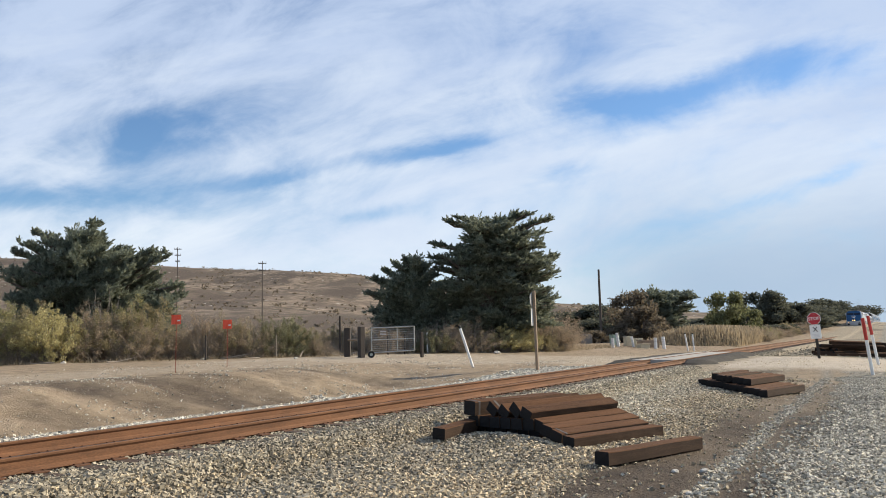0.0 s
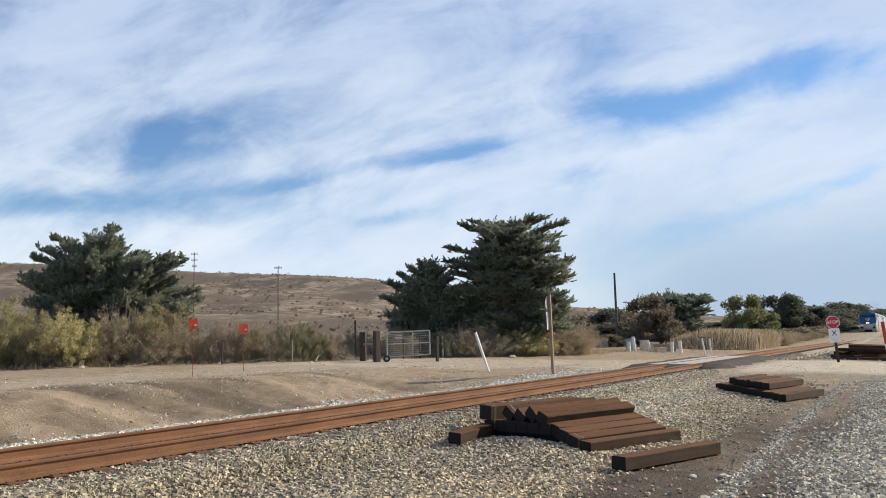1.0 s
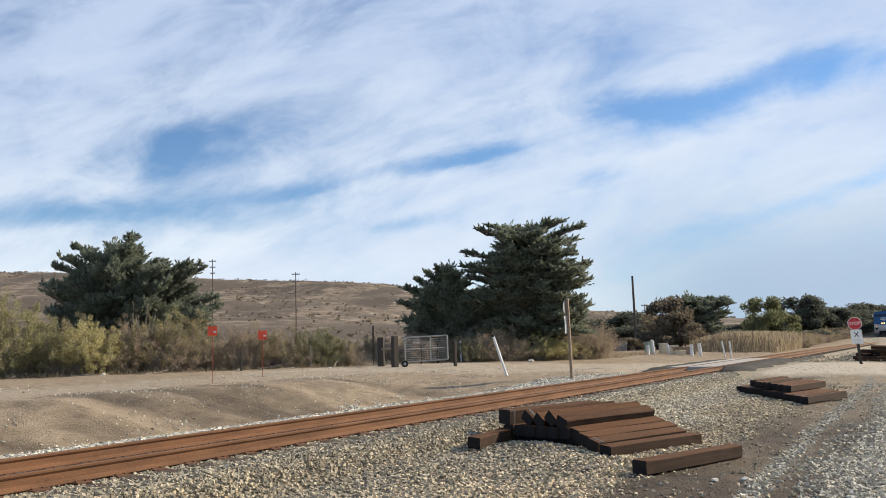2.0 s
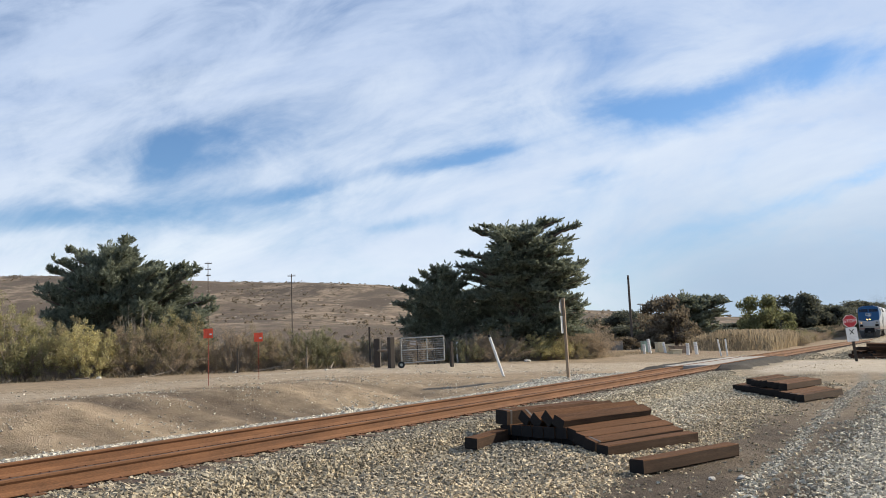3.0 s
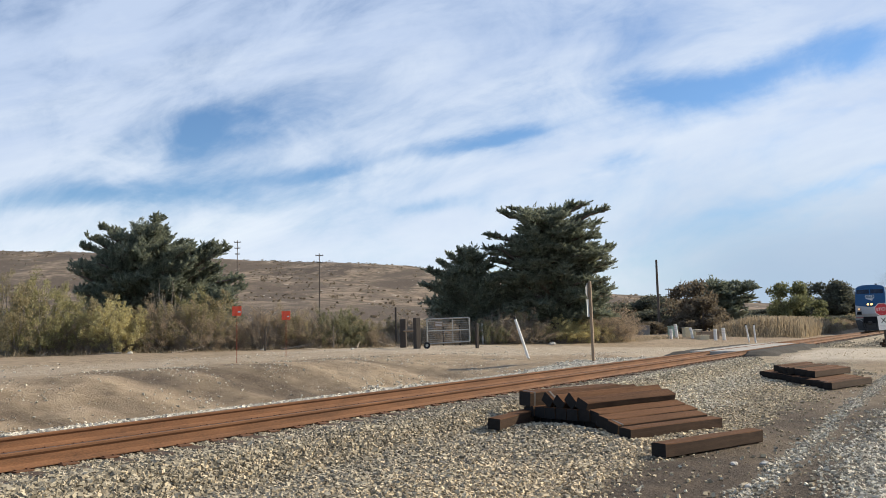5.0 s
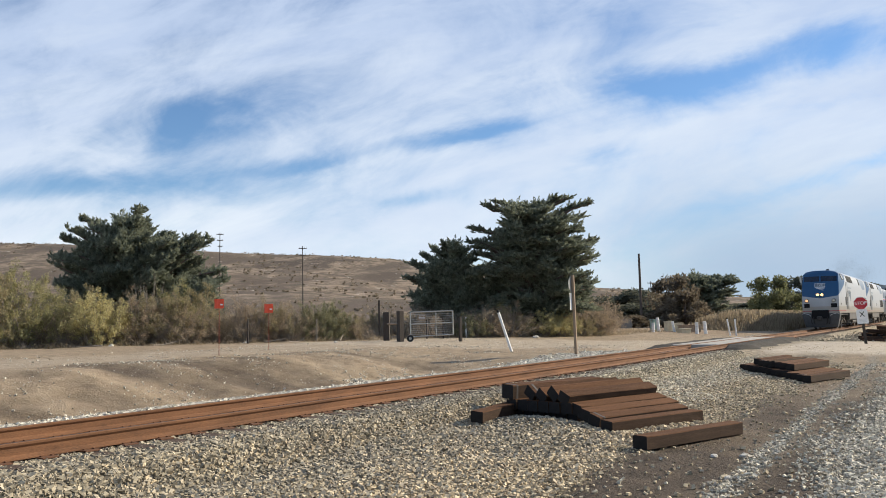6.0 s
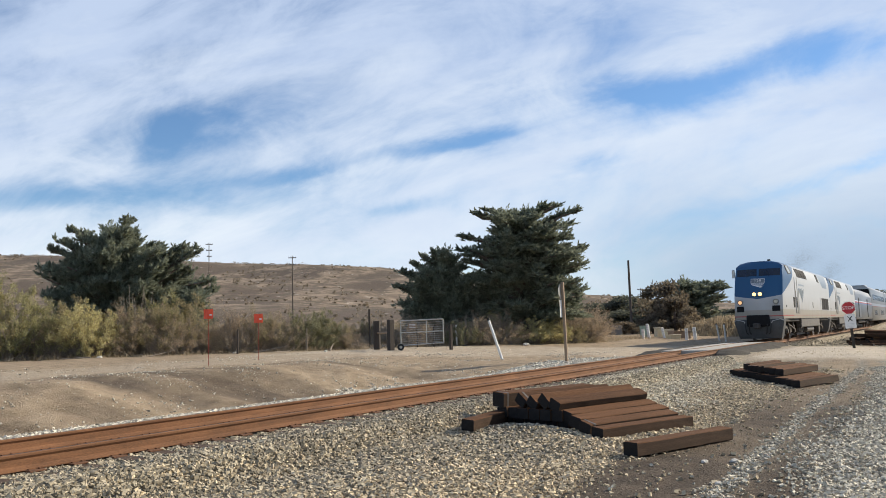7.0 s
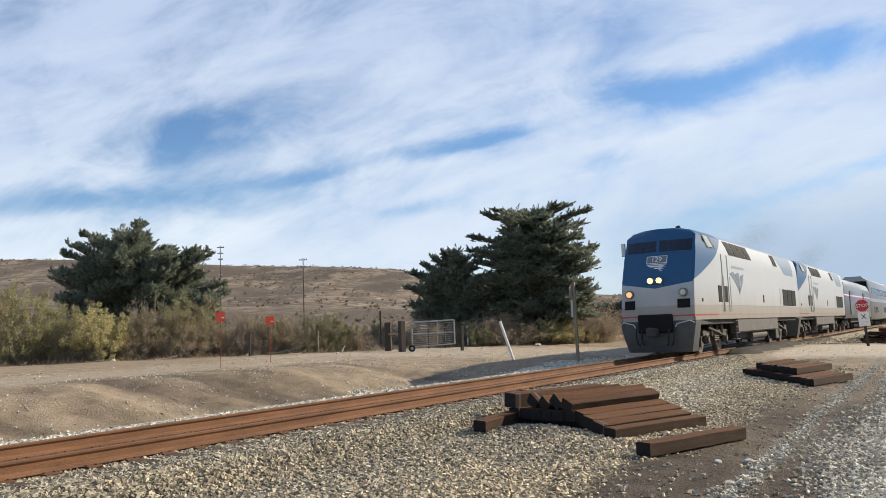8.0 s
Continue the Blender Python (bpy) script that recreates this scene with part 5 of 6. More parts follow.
def utility_pole(x, y, h, arms, label, r=0.16):
    z = gz(x, y)
    u = empty("utility_pole", label, "utility pole", "utility poles", pose(x, y, z, 0, 0, -52))
    bm = B()
    rod(bm, (0, 0, -1), (0, 0, h), r, r * 0.65, 10)
    part("pole", bm, M_POLE, u, smooth=40)
    for k in range(arms):
        bm = B()
        box(bm, (0, r + 0.05, h - 0.4 - 1.3 * k), (1.5 - 0.25 * k, 0.12, 0.14), bevel=0.01)
        a = part("crossarm", bm, M_POLE, u)
        for s in (-0.65, -0.3, 0.3, 0.65):
            bm = B()
            rod(bm, (s * (1 - 0.18 * k), r + 0.05, h - 0.34 - 1.3 * k), (s * (1 - 0.18 * k), r + 0.05, h - 0.1 - 1.3 * k), 0.05, 0.03, 6)
            part("insulator", bm, M_GREYBOX, a)


def poles():
    for x, y, hp, arms, label in POLES:
        utility_pole(x, y, hp, arms, label, 0.15 if arms == 0 else 0.12)


POLES = [(76.8, 26.1, 7.3, 0, "bare weathered utility pole without crossarms"), (112.7, 103.6, 13.6, 2, "wooden utility pole with two crossarms on the hillside"),
         (118.6, 132.9, 17.0, 3, "wooden utility pole with several crossarms on the hillside"), (190, 62, 5.5, 2, "far utility pole on the flat"), (210, 58, 5.5, 2, "far utility pole on the flat")]
poles()


def fallen_sticks():
    rnd = random.Random(77)
    for k in range(26):
        t = rnd.random()
        x, y = 20 + 17 * t + rnd.uniform(-1, 1), 33.5 - 10 * t + rnd.uniform(-1.2, 0.8)
        az, ln = rnd.uniform(0, 6.28), rnd.uniform(0.5, 1.6)
        z = gz(x, y) + 0.03
        e = Vector((x + math.cos(az) * ln, y + math.sin(az) * ln, gz(x + math.cos(az) * ln, y + math.sin(az) * ln) + rnd.uniform(0.02, 0.4)))
        bm = B()
        rod(bm, (x, y, z), e, rnd.uniform(0.015, 0.035), 0.01, 6)
        tagged(link_mesh("dead_branch", bm, M_TWIG), "bleached dead branch lying before the brush", "branch", "dead branches")
    for x, y, s in ((27.5, 29.0, 0.10), (22.0, 31.6, 0.11), (40.6, 19.9, 0.18), (43.5, 21.0, 0.14), (29.0, 24.6, 0.09), (9.2, 2.2, 0.05), (10.9, 2.4, 0.06), (10.6, 2.7, 0.05)):
        bm = B()
        bmesh.ops.create_icosphere(bm, subdivisions=2, radius=s, matrix=Matrix.Translation((x, y, gz(x, y) + s * 0.25)) @ Matrix.Diagonal((1.3, 0.9, 0.6, 1)))
        rr = random.Random(int(x * 10))
        for v in bm.verts:
            v.co += Vector((rr.uniform(-1, 1), rr.uniform(-1, 1), rr.uniform(-1, 1))) * s * 0.16
        tagged(link_mesh("pale_rock", bm, M_ROCK), "pale weathered rock lying on bare dirt", "rock", "pale rocks")


fallen_sticks()


def old_siding():
    t = empty("disused_rails", "stack of rusty loose rails lying in dry weeds", "rail stack", kind="")
    for k in range(4):
        bm = B()
        pr = rail_profile()
        a, b = Vector((50.0 + k * 0.1, 20.6 + 0.35 * k, 0)), Vector((72.0, 28.0 + 0.35 * k, 0))
        d = (b - a).normalized()
        n = Vector((-d.y, d.x, 0))
        za, zb = gz(a.x, a.y) + 0.05 + 0.06 * k, gz(b.x, b.y) + 0.05 + 0.06 * k
        r1 = [bm.verts.new(a + n * p + Vector((0, 0, za + q))) for p, q in pr]
        r2 = [bm.verts.new(b + n * p + Vector((0, 0, zb + q))) for p, q in pr]
        for j in range(len(pr)):
            bm.faces.new((r1[j], r2[j], r2[(j + 1) % len(pr)], r1[(j + 1) % len(pr)]))
        bm.faces.new(r1)
        bm.faces.new(r2)
        bmesh.ops.recalc_face_normals(bm, faces=bm.faces)
        part("rail", bm, M_RAIL, t)


old_siding()


# ---------------- the train ----------------
def livery(name, kind):
    """Painted bodywork; the colour fields follow the height and length of the body."""
    m = mat(name, (0.43, 0.445, 0.46) if kind == "loco" else (0.17, 0.172, 0.176) if kind == "baggage" else (0.30, 0.305, 0.31), 0.42, 0.0, 0.06, 1.2, 30, 0.02)
    nt = m.node_tree
    N, L = nt.nodes.new, nt.links.new
    b = nt.nodes["Principled BSDF"]
    base = b.inputs["Base Color"].links[0].from_socket
    tc, sp = N("ShaderNodeTexCoord"), N("ShaderNodeSeparateXYZ")
    L(tc.outputs["Object"], sp.inputs[0])
    x, y, z = sp.outputs

    def op(k, a, c=None):
        n = N("ShaderNodeMath")
        n.operation = k
        for i, v in enumerate((a, c)):
            if v is None:
                continue
            if isinstance(v, (int, float)):
                n.inputs[i].default_value = v
            else:
                L(v, n.inputs[i])
        return n.outputs[0]

    def over(fac, col, under):
        x_ = N("ShaderNodeMix")
        x_.data_type = "RGBA"
        L(fac, x_.inputs[0])
        L(under, x_.inputs[6])
        x_.inputs[7].default_value = (*col, 1)
        return x_.outputs[2]

    def band(lo, hi):
        return op("MULTIPLY", op("GREATER_THAN", z, lo), op("LESS_THAN", z, hi))

    if kind == "loco":
        col = over(band(1.2, 1.78), (0.345, 0.33, 0.295), base)
        grime = N("ShaderNodeTexNoise")
        grime.inputs["Scale"].default_value = 1.3
        mp = N("ShaderNodeMapping")
        mp.inputs["Scale"].default_value = (1, 1, 0.25)
        L(tc.outputs["Object"], mp.inputs[0])
        L(mp.outputs[0], grime.inputs["Vector"])
        g = op("MULTIPLY", op("MULTIPLY", op("GREATER_THAN", z, 1.2), op("MAXIMUM", op("SUBTRACT", 1.0, op("MULTIPLY", op("SUBTRACT", z, 1.3), 0.7)), 0.0)), op("MULTIPLY", grime.outputs["Fac"], 1.0))
        col = over(g, (0.25, 0.205, 0.145), col)
        col = over(op("MULTIPLY", band(1.39, 1.45), op("ADD", op("MULTIPLY", op("LESS_THAN", x, 2.6), 0.65), 0.25)), (0.36, 0.05, 0.045), col)
        side = op("MAXIMUM", x, 0.0)
        flank = op("MULTIPLY", op("MAXIMUM", op("SUBTRACT", op("ABSOLUTE", y), 1.28), 0.0), 25.0)
        flank = op("MINIMUM", op("ADD", flank, op("GREATER_THAN", x, 1.1)), 1.0)
        sweep = op("ADD", op("MULTIPLY", side, 0.26), op("MULTIPLY", op("MULTIPLY", side, side), 0.042))
        edge = op("ADD", 2.62, op("MULTIPLY", sweep, flank))
        edge = op("SUBTRACT", edge, op("MULTIPLY", op("MULTIPLY", op("MAXIMUM", op("SUBTRACT", 1.3, op("ABSOLUTE", y)), 0.0), 0.16), op("LESS_THAN", x, 1.1)))
        mask = op("MULTIPLY", op("GREATER_THAN", z, edge), op("LESS_THAN", x, 6.5))
        col = over(mask, (0.016, 0.080, 0.185), col)
        top = op("MULTIPLY", op("GREATER_THAN", z, 4.40), op("GREATER_THAN", x, 3.9))
        col = over(top, (0.20, 0.25, 0.31), col)
        # grey-blue sweep on the rear shoulder
        rear = op("MULTIPLY", op("GREATER_THAN", x, op("ADD", 14.3, op("MULTIPLY", op("SUBTRACT", 4.4, z), 2.6))), op("GREATER_THAN", z, 3.45))
        rear = op("MULTIPLY", rear, op("LESS_THAN", x, 19.4))
        col = over(rear, (0.17, 0.22, 0.285), col)
    else:
        b.inputs["Metallic"].default_value = 0.85
        b.inputs["Roughness"].default_value = 0.30
        wave = N("ShaderNodeTexWave")
        wave.wave_type, wave.bands_direction = "BANDS", "Z"
        wave.inputs["Scale"].default_value = 5.0
        L(tc.outputs["Object"], wave.inputs["Vector"])
        bp = N("ShaderNodeBump")
        bp.inputs["Strength"].default_value, bp.inputs["Distance"].default_value = 0.25, 0.01
        L(wave.outputs["Fac"], bp.inputs["Height"])
        L(bp.outputs[0], b.inputs["Normal"])
        if kind == "baggage":
            col = over(band(2.74, 2.86), (0.55, 0.07, 0.05), base)
            col = over(band(2.86, 2.96), (0.75, 0.75, 0.75), col)
            col = over(band(2.64, 2.72), (0.10, 0.20, 0.42), col)
        else:
            col = over(band(2.62, 2.95), (0.55, 0.60, 0.68), base)
            col = over(band(2.56, 2.61), (0.45, 0.10, 0.10), col)
    L(col, b.inputs["Base Color"])
    return m


M_LOCO = livery("locomotive_paint", "loco")
M_BAG = livery("baggage_car_steel", "baggage")
M_COACH = livery("coach_steel", "coach")
M_UNDER = mat("underframe_grime", (0.060, 0.055, 0.050), 0.8, 0.2, 0.4, 6, 40, 0.2)
M_TRUCK = mat("truck_frame_dust", (0.075, 0.066, 0.056), 0.8, 0.2, 0.4, 6, 40, 0.2)
M_TANK = mat("fuel_tank_paint", (0.10, 0.091, 0.08), 0.6, 0.1, 0.3, 3, 30, 0.1)
M_PILOT = mat("pilot_dark_grey", (0.075, 0.076, 0.078), 0.6, 0.2, 0.25, 4, 40, 0.08)
M_GLASS = mat("dark_window_glass", (0.008, 0.018, 0.040), 0.15, 0.0, 0.2, 2, 10, 0, spec=0.7)
M_GRILLE = mat("dark_grille", (0.014, 0.014, 0.015), 0.7, 0.0, 0.3, 20, 80, 0.2, spec=0.1)
M_NAVY = mat("navy_cab_paint", (0.016, 0.080, 0.185), 0.45, 0, 0.1, 4, 30, 0)
M_SCREEN = mat("windscreen_glass", (0.006, 0.014, 0.032), 0.12, 0.0, 0.2, 2, 10, 0, spec=0.6)
M_EMBAR = mat("faded_blue_grey", (0.24, 0.29, 0.34), 0.45, 0.1, 0.1, 4, 30, 0)
M_LOGO = mat("logo_blue_grey", (0.150, 0.182, 0.210), 0.45, 0.1, 0.1, 4, 30, 0)
M_LAMP = glow("headlamp_glow", (1.0, 0.58, 0.18), 2.6)
M_DITCH = glow("ditch_lamp_glow", (1.0, 0.55, 0.25), 0.55)
M_LENS = mat("lamp_lens_off", (0.35, 0.34, 0.32), 0.15, 0.5, 0.2, 6, 40, 0)
M_WHEEL = mat("wheel_steel", (0.16, 0.13, 0.11), 0.5, 0.6, 0.3, 6, 40, 0.1)
M_ROOF = mat("roof_grey", (0.28, 0.29, 0.30), 0.6, 0.2, 0.2, 3, 30, 0.05)

ROWS_Z = [1.25, 1.45, 1.95, 2.35, 2.60, 3.10, 3.45, 3.75, 4.05, 4.36, 4.56, 4.66]
ROWS_W = [1.50, 1.52, 1.52, 1.52, 1.52, 1.52, 1.52, 1.51, 1.46, 1.37, 1.12, 0.70]
CAB = 2.6  # length over which the cab tapers to its front


def nose_x(s, z):
    """Set-back of the front at the height z and the share s of the half width."""
    return float(np.interp(z, [1.25, 1.45, 2.60, 4.45, 4.7], [-0.22, -0.20, 0.0, 0.80, 0.95])) + 0.25 * abs(s) ** 1.6


def front_w(z):
    return float(np.interp(z, ROWS_Z, ROWS_W)) * float(np.interp(z, [4.0, 4.4], [0.875, 0.95]))


def side_w(x, z):
    """Half width of the body at a place along it."""
    w, f = float(np.interp(z, ROWS_Z, ROWS_W)), front_w(z)
    x0 = nose_x(1, z)
    return f + (w - f) * max(0.0, min(1.0, (x - x0) / (CAB - x0)))


def loco_body(length):
    bm = B()
    S = [-1, -0.8, -0.6, -0.4, -0.2, 0, 0.2, 0.4, 0.6, 0.8, 1]
    front = [[bm.verts.new((nose_x(s, z), s * front_w(z), z)) for s in S] for z in ROWS_Z]
    for a, b in zip(front, front[1:]):
        for k in range(len(S) - 1):
            bm.faces.new((a[k], a[k + 1], b[k + 1], b[k]))
    rings = [[(r[0], r[-1]) for r in front]]
    for x in (CAB, 4.5, 6, 8, 11, 14, 16, 18, length):
        rings.append([(bm.verts.new((x, -w, z)), bm.verts.new((x, w, z))) for z, w in zip(ROWS_Z, ROWS_W)])
    for a, b in zip(rings, rings[1:]):
        for j in range(len(ROWS_Z) - 1):
            bm.faces.new((a[j][0], b[j][0], b[j + 1][0], a[j + 1][0]))
            bm.faces.new((a[j][1], a[j + 1][1], b[j + 1][1], b[j][1]))
        if a is rings[0]:
            bm.faces.new([b[-1][0], *front[-1], b[-1][1]])
        else:
            bm.faces.new((a[-1][0], b[-1][0], b[-1][1], a[-1][1]))
            bm.faces.new((a[0][0], a[0][1], b[0][1], b[0][0]))
    last = rings[-1]
    for j in range(len(ROWS_Z) - 1):
        bm.faces.new((last[j][0], last[j][1], last[j + 1][1], last[j + 1][0]))
    bmesh.ops.recalc_face_normals(bm, faces=bm.faces)
    return bm


def side_quad(bm, x0, x1, z0, z1, side, t=0.012, slant=0.0):
    """A thin panel lying on the body side between two heights; it follows the shoulder and the cab's taper."""
    zs = [z0] + [z for z in ROWS_Z if z0 < z < z1] + [z1]
    inner, outer = [], []
    for z in zs:
        dx = -slant * (z - z0) / (z1 - z0)
        for lst, o in ((inner, -0.01), (outer, t)):
            lst.append(tuple(bm.verts.new((x + dx, side * (side_w(x + dx, z) + o), z)) for x in (x0, x1)))
    for a, b in zip(outer, outer[1:]):
        bm.faces.new((a[0], a[1], b[1], b[0]))
    for k in range(len(zs) - 1):
        for e in (0, 1):
            bm.faces.new((inner[k][e], inner[k + 1][e], outer[k + 1][e], outer[k][e]))
    for k in (0, -1):
        bm.faces.new((inner[k][0], inner[k][1], outer[k][1], outer[k][0]))
    bmesh.ops.recalc_face_normals(bm, faces=bm.faces)


def nose_plate(bm, y0, y1, z0, z1, out=0.012, skew=0.0):
    """A thin plate lying on the raked front."""
    n = 5
    lo, hi = [], []
    for k in range(n):
        y = y0 + (y1 - y0) * k / (n - 1)
        for lst, z, dy in ((lo, z0, 0.0), (hi, z1, skew)):
            w = front_w(z)
            lst.append([bm.verts.new((nose_x((y + dy) / w, z) - o, y + dy, z)) for o in (out, -0.02)])
    for k in range(n - 1):
        bm.faces.new((lo[k][0], lo[k + 1][0], hi[k + 1][0], hi[k][0]))
        bm.faces.new((lo[k][0], lo[k + 1][0], lo[k + 1][1], lo[k][1]))
        bm.faces.new((hi[k][0], hi[k + 1][0], hi[k + 1][1], hi[k][1]))
    for k in (0, -1):
        bm.faces.new((lo[k][0], lo[k][1], hi[k][1], hi[k][0]))
    bmesh.ops.recalc_face_normals(bm, faces=bm.faces)


WHEELS = []


def wheelset(parent, x, r=0.5):
    bm = B()
    rod(bm, (0, -0.95, 0), (0, 0.95, 0), 0.08, n=10)
    for s in (-1, 1):
        rod(bm, (0, s * 0.70, 0), (0, s * 0.83, 0), r, n=28)
        rod(bm, (0, s * 0.66, 0), (0, s * 0.70, 0), r + 0.028, n=28)
        rod(bm, (0, s * 0.83, 0), (0, s * 0.86, 0), r * 0.45, n=14)
        for k in range(6):
            a = k * math.pi / 3
            rod(bm, (math.cos(a) * r * 0.7, s * 0.83, math.sin(a) * r * 0.7), (math.cos(a) * r * 0.7, s * 0.845, math.sin(a) * r * 0.7), 0.05, n=8)
    ob = part("wheelset", bm, M_WHEEL, parent, smooth=35)
    ob.matrix_basis = pose(x, 0, r)
    WHEELS.append((ob, x, r))


def truck(parent, xc, base, r=0.5):
    for s in (-1, 1):
        bm = B()
        box(bm, (xc, s * 1.02, 0.74), (base + 1.0, 0.14, 0.22), bevel=0.03)
        for e in (-1, 1):
            box(bm, (xc + e * base / 2, s * 1.05, 0.52), (0.34, 0.16, 0.36), bevel=0.04)
            rod(bm, (xc + e * base / 2, s * 1.12, 0.5), (xc + e * base / 2, s * 1.18, 0.5), 0.13, n=12)
            rod(bm, (xc + e * (base / 2 - 0.55), s * 1.08, 0.62), (xc + e * (base / 2 - 0.55), s * 1.08, 1.05), 0.10, n=10)
            box(bm, (xc + e * (base / 2 + 0.62), s * 1.0, 0.45), (0.12, 0.10, 0.42), bevel=0.02)
        for k in range(5):
            rod(bm, (xc - 0.35, s * 1.10, 0.46 + 0.07 * k), (xc + 0.35, s * 1.10, 0.46 + 0.07 * k), 0.028, n=8)
        rod(bm, (xc - base / 2, s * 1.16, 0.95), (xc + base / 2 - 0.3, s * 1.16, 0.60), 0.045, n=8)
        part("truck_frame", bm, M_TRUCK, parent)
    bm = B()
    box(bm, (xc, 0, 0.80), (0.6, 2.0, 0.28), bevel=0.04)
    part("bolster", bm, M_UNDER, parent)
    for e in (-1, 1):
        wheelset(parent, xc + e * base / 2, r)


def locomotive(label, lamps):
    t = empty("locomotive", label, "locomotive", "locomotives of the train")
    LN = 20.7
    body = part("body", loco_body(LN), M_LOCO, t, "white body with a deep blue cab front", smooth=28)
    # windscreens, set in the raked front
    for y0, y1 in ((-1.20, -0.06), (0.06, 1.20)):
        bm = B()
        nose_plate(bm, y0, y1, 3.78, 4.20, 0.008)
        part("windscreen", bm, M_SCREEN, t, "dark raked windscreen")
    for y in (-0.62, 0.62):
        bm = B()
        rod(bm, (nose_x(y / 1.33, 3.76) - 0.03, y, 3.74), (nose_x(y / 1.33, 4.08) - 0.03, y * 0.72, 4.08), 0.010, n=5)
        part("wiper", bm, M_BLACK, t)
    # number board and emblem on the nose
    bm = B()
    nose_plate(bm, -0.36, 0.36, 3.35, 3.61, 0.010)
    nb = part("number_board", bm, M_LOGO, t)
    for y0, y1, z0, z1 in ((-0.38, 0.38, 3.60, 3.62), (-0.38, 0.38, 3.34, 3.36), (-0.38, -0.36, 3.34, 3.62), (0.36, 0.38, 3.34, 3.62)):
        bm = B()
        nose_plate(bm, y0, y1, z0, z1, 0.016)
        part("board_edge", bm, M_WHITE, nb)
    for k in range(3):
        bm = B()
        nose_plate(bm, -0.34 + 0.05 * k, 0.22 - 0.20 * k, 3.21 - 0.075 * k, 3.26 - 0.075 * k, 0.010, 0.10)
        part("nose_emblem_bar", bm, M_WHITE, t, "white swept emblem bar")
    bm = B()
    nose_plate(bm, -0.36, 0.36, 3.285, 3.315, 0.010)
    part("nose_bar", bm, M_WHITE, t)
    if lamps:
        lettering("129", 0.27, M_WHITE, nb, pose(nose_x(0.1, 3.48) - 0.03, 0, 3.48, 0, 23.4, 0) @ pose(0, 0, 0, 90, 0, -90), "white number")
    # paired headlamps
    bm = B()
    box(bm, (0.03, 0, 2.69), (0.14, 0.62, 0.26), bevel=0.03)
    h = part("headlamp_housing", bm, M_NAVY, t)
    for y in (-0.16, 0.16):
        bm = B()
        rod(bm, (-0.075, y, 2.70), (-0.03, y, 2.70), 0.10, n=16)
        part("headlamp", bm, M_LAMP if lamps else M_LENS, h, "lit amber-white headlamp" if lamps else "")
    for y in (-0.98, 0.98):
        bm = B()
        x = nose_x(0.72, 1.95)
        rod(bm, (x - 0.05, y, 2.24), (x + 0.1, y, 2.24), 0.15, n=18)
        d = part("ditch_light", bm, M_GREYBOX, t, smooth=30)
        bm = B()
        rod(bm, (x - 0.07, y, 2.24), (x - 0.045, y, 2.24), 0.105, n=16)
        part("lens", bm, M_DITCH if (lamps and y > 0) else M_LENS, d)
        bm = B()
        nose_plate(bm, y - 0.21, y + 0.21, 1.69, 2.01, 0.012)
        part("step_recess", bm, M_GRILLE, t, "dark square recess")
    # pilot, coupler and hoses
    bm = B()
    rows = []
    for z, xo, w in ((0.14, 0.06, 1.14), (0.55, -0.06, 1.24), (1.02, -0.10, 1.34), (1.25, -0.06, 1.36)):
        rows.append([bm.verts.new((xo - 0.20 * (1 - s * s) + 0.10, s * w, z)) for s in (-1, -0.75, -0.5, -0.25, 0, 0.25, 0.5, 0.75, 1)])
    for a, b in zip(rows, rows[1:]):
        for k in range(8):
            bm.faces.new((a[k], a[k + 1], b[k + 1], b[k]))
    ext = bmesh.ops.extrude_face_region(bm, geom=bm.faces[:])
    bmesh.ops.translate(bm, verts=[v for v in ext["geom"] if isinstance(v, bmesh.types.BMVert)], vec=(0.7, 0, 0))
    bmesh.ops.recalc_face_normals(bm, faces=bm.faces)
    part("pilot", bm, M_PILOT, t, "dark grey snow-plough pilot", smooth=30)
    bm = B()
    box(bm, (-0.38, 0, 0.86), (0.5, 0.26, 0.30), bevel=0.05)
    box(bm, (-0.62, 0.08, 0.86), (0.18, 0.30, 0.34), bevel=0.06)
    part("coupler", bm, M_UNDER, t)
    bm = B()
    box(bm, (-0.22, 0, 1.16), (0.16, 1.25, 0.66), bevel=0.05)
    part("coupler_pocket", bm, M_GRILLE, t)
    for y in (-0.7, -0.5, 0.5, 0.7):
        bm = B()
        pts = [(-0.24, y, 1.05), (-0.36, y * 0.98, 0.75), (-0.34, y * 0.92, 0.48), (-0.28, y * 0.8, 0.40)]
        for a, b in zip(pts, pts[1:]):
            rod(bm, a, b, 0.03, n=7)
        part("air_hose", bm, M_BLACK, t)
    for s in (-1, 1):
        bm = B()
        pts = [(-0.28, s * 0.72, 1.02), (-0.26, s * 0.78, 1.14), (-0.16, s * 1.20, 1.24), (-0.06, s * 1.34, 1.16)]
        for a, b in zip(pts, pts[1:]):
            rod(bm, a, b, 0.02, n=7)
        part("grab_iron", bm, M_SIGNBACK, t)
        bm = B()
        box(bm, (0.12, s * 1.22, 1.28), (0.18, 0.22, 0.22), bevel=0.02)
        part("step_bracket", bm, M_PILOT, t)
        # cab side window, doors, grilles, mirror
        bm = B()
        side_quad(bm, 1.98, 2.86, 3.90, 4.42, s, 0.016, 0.42)
        w_ = part("cab_window", bm, M_BLACK, t, "cab side window with a pale blind")
        bm = B()
        side_quad(bm, 2.04, 2.52, 3.95, 4.37, s, 0.022, 0.34)
        part("blind", bm, M_GLASS_PALE, w_)
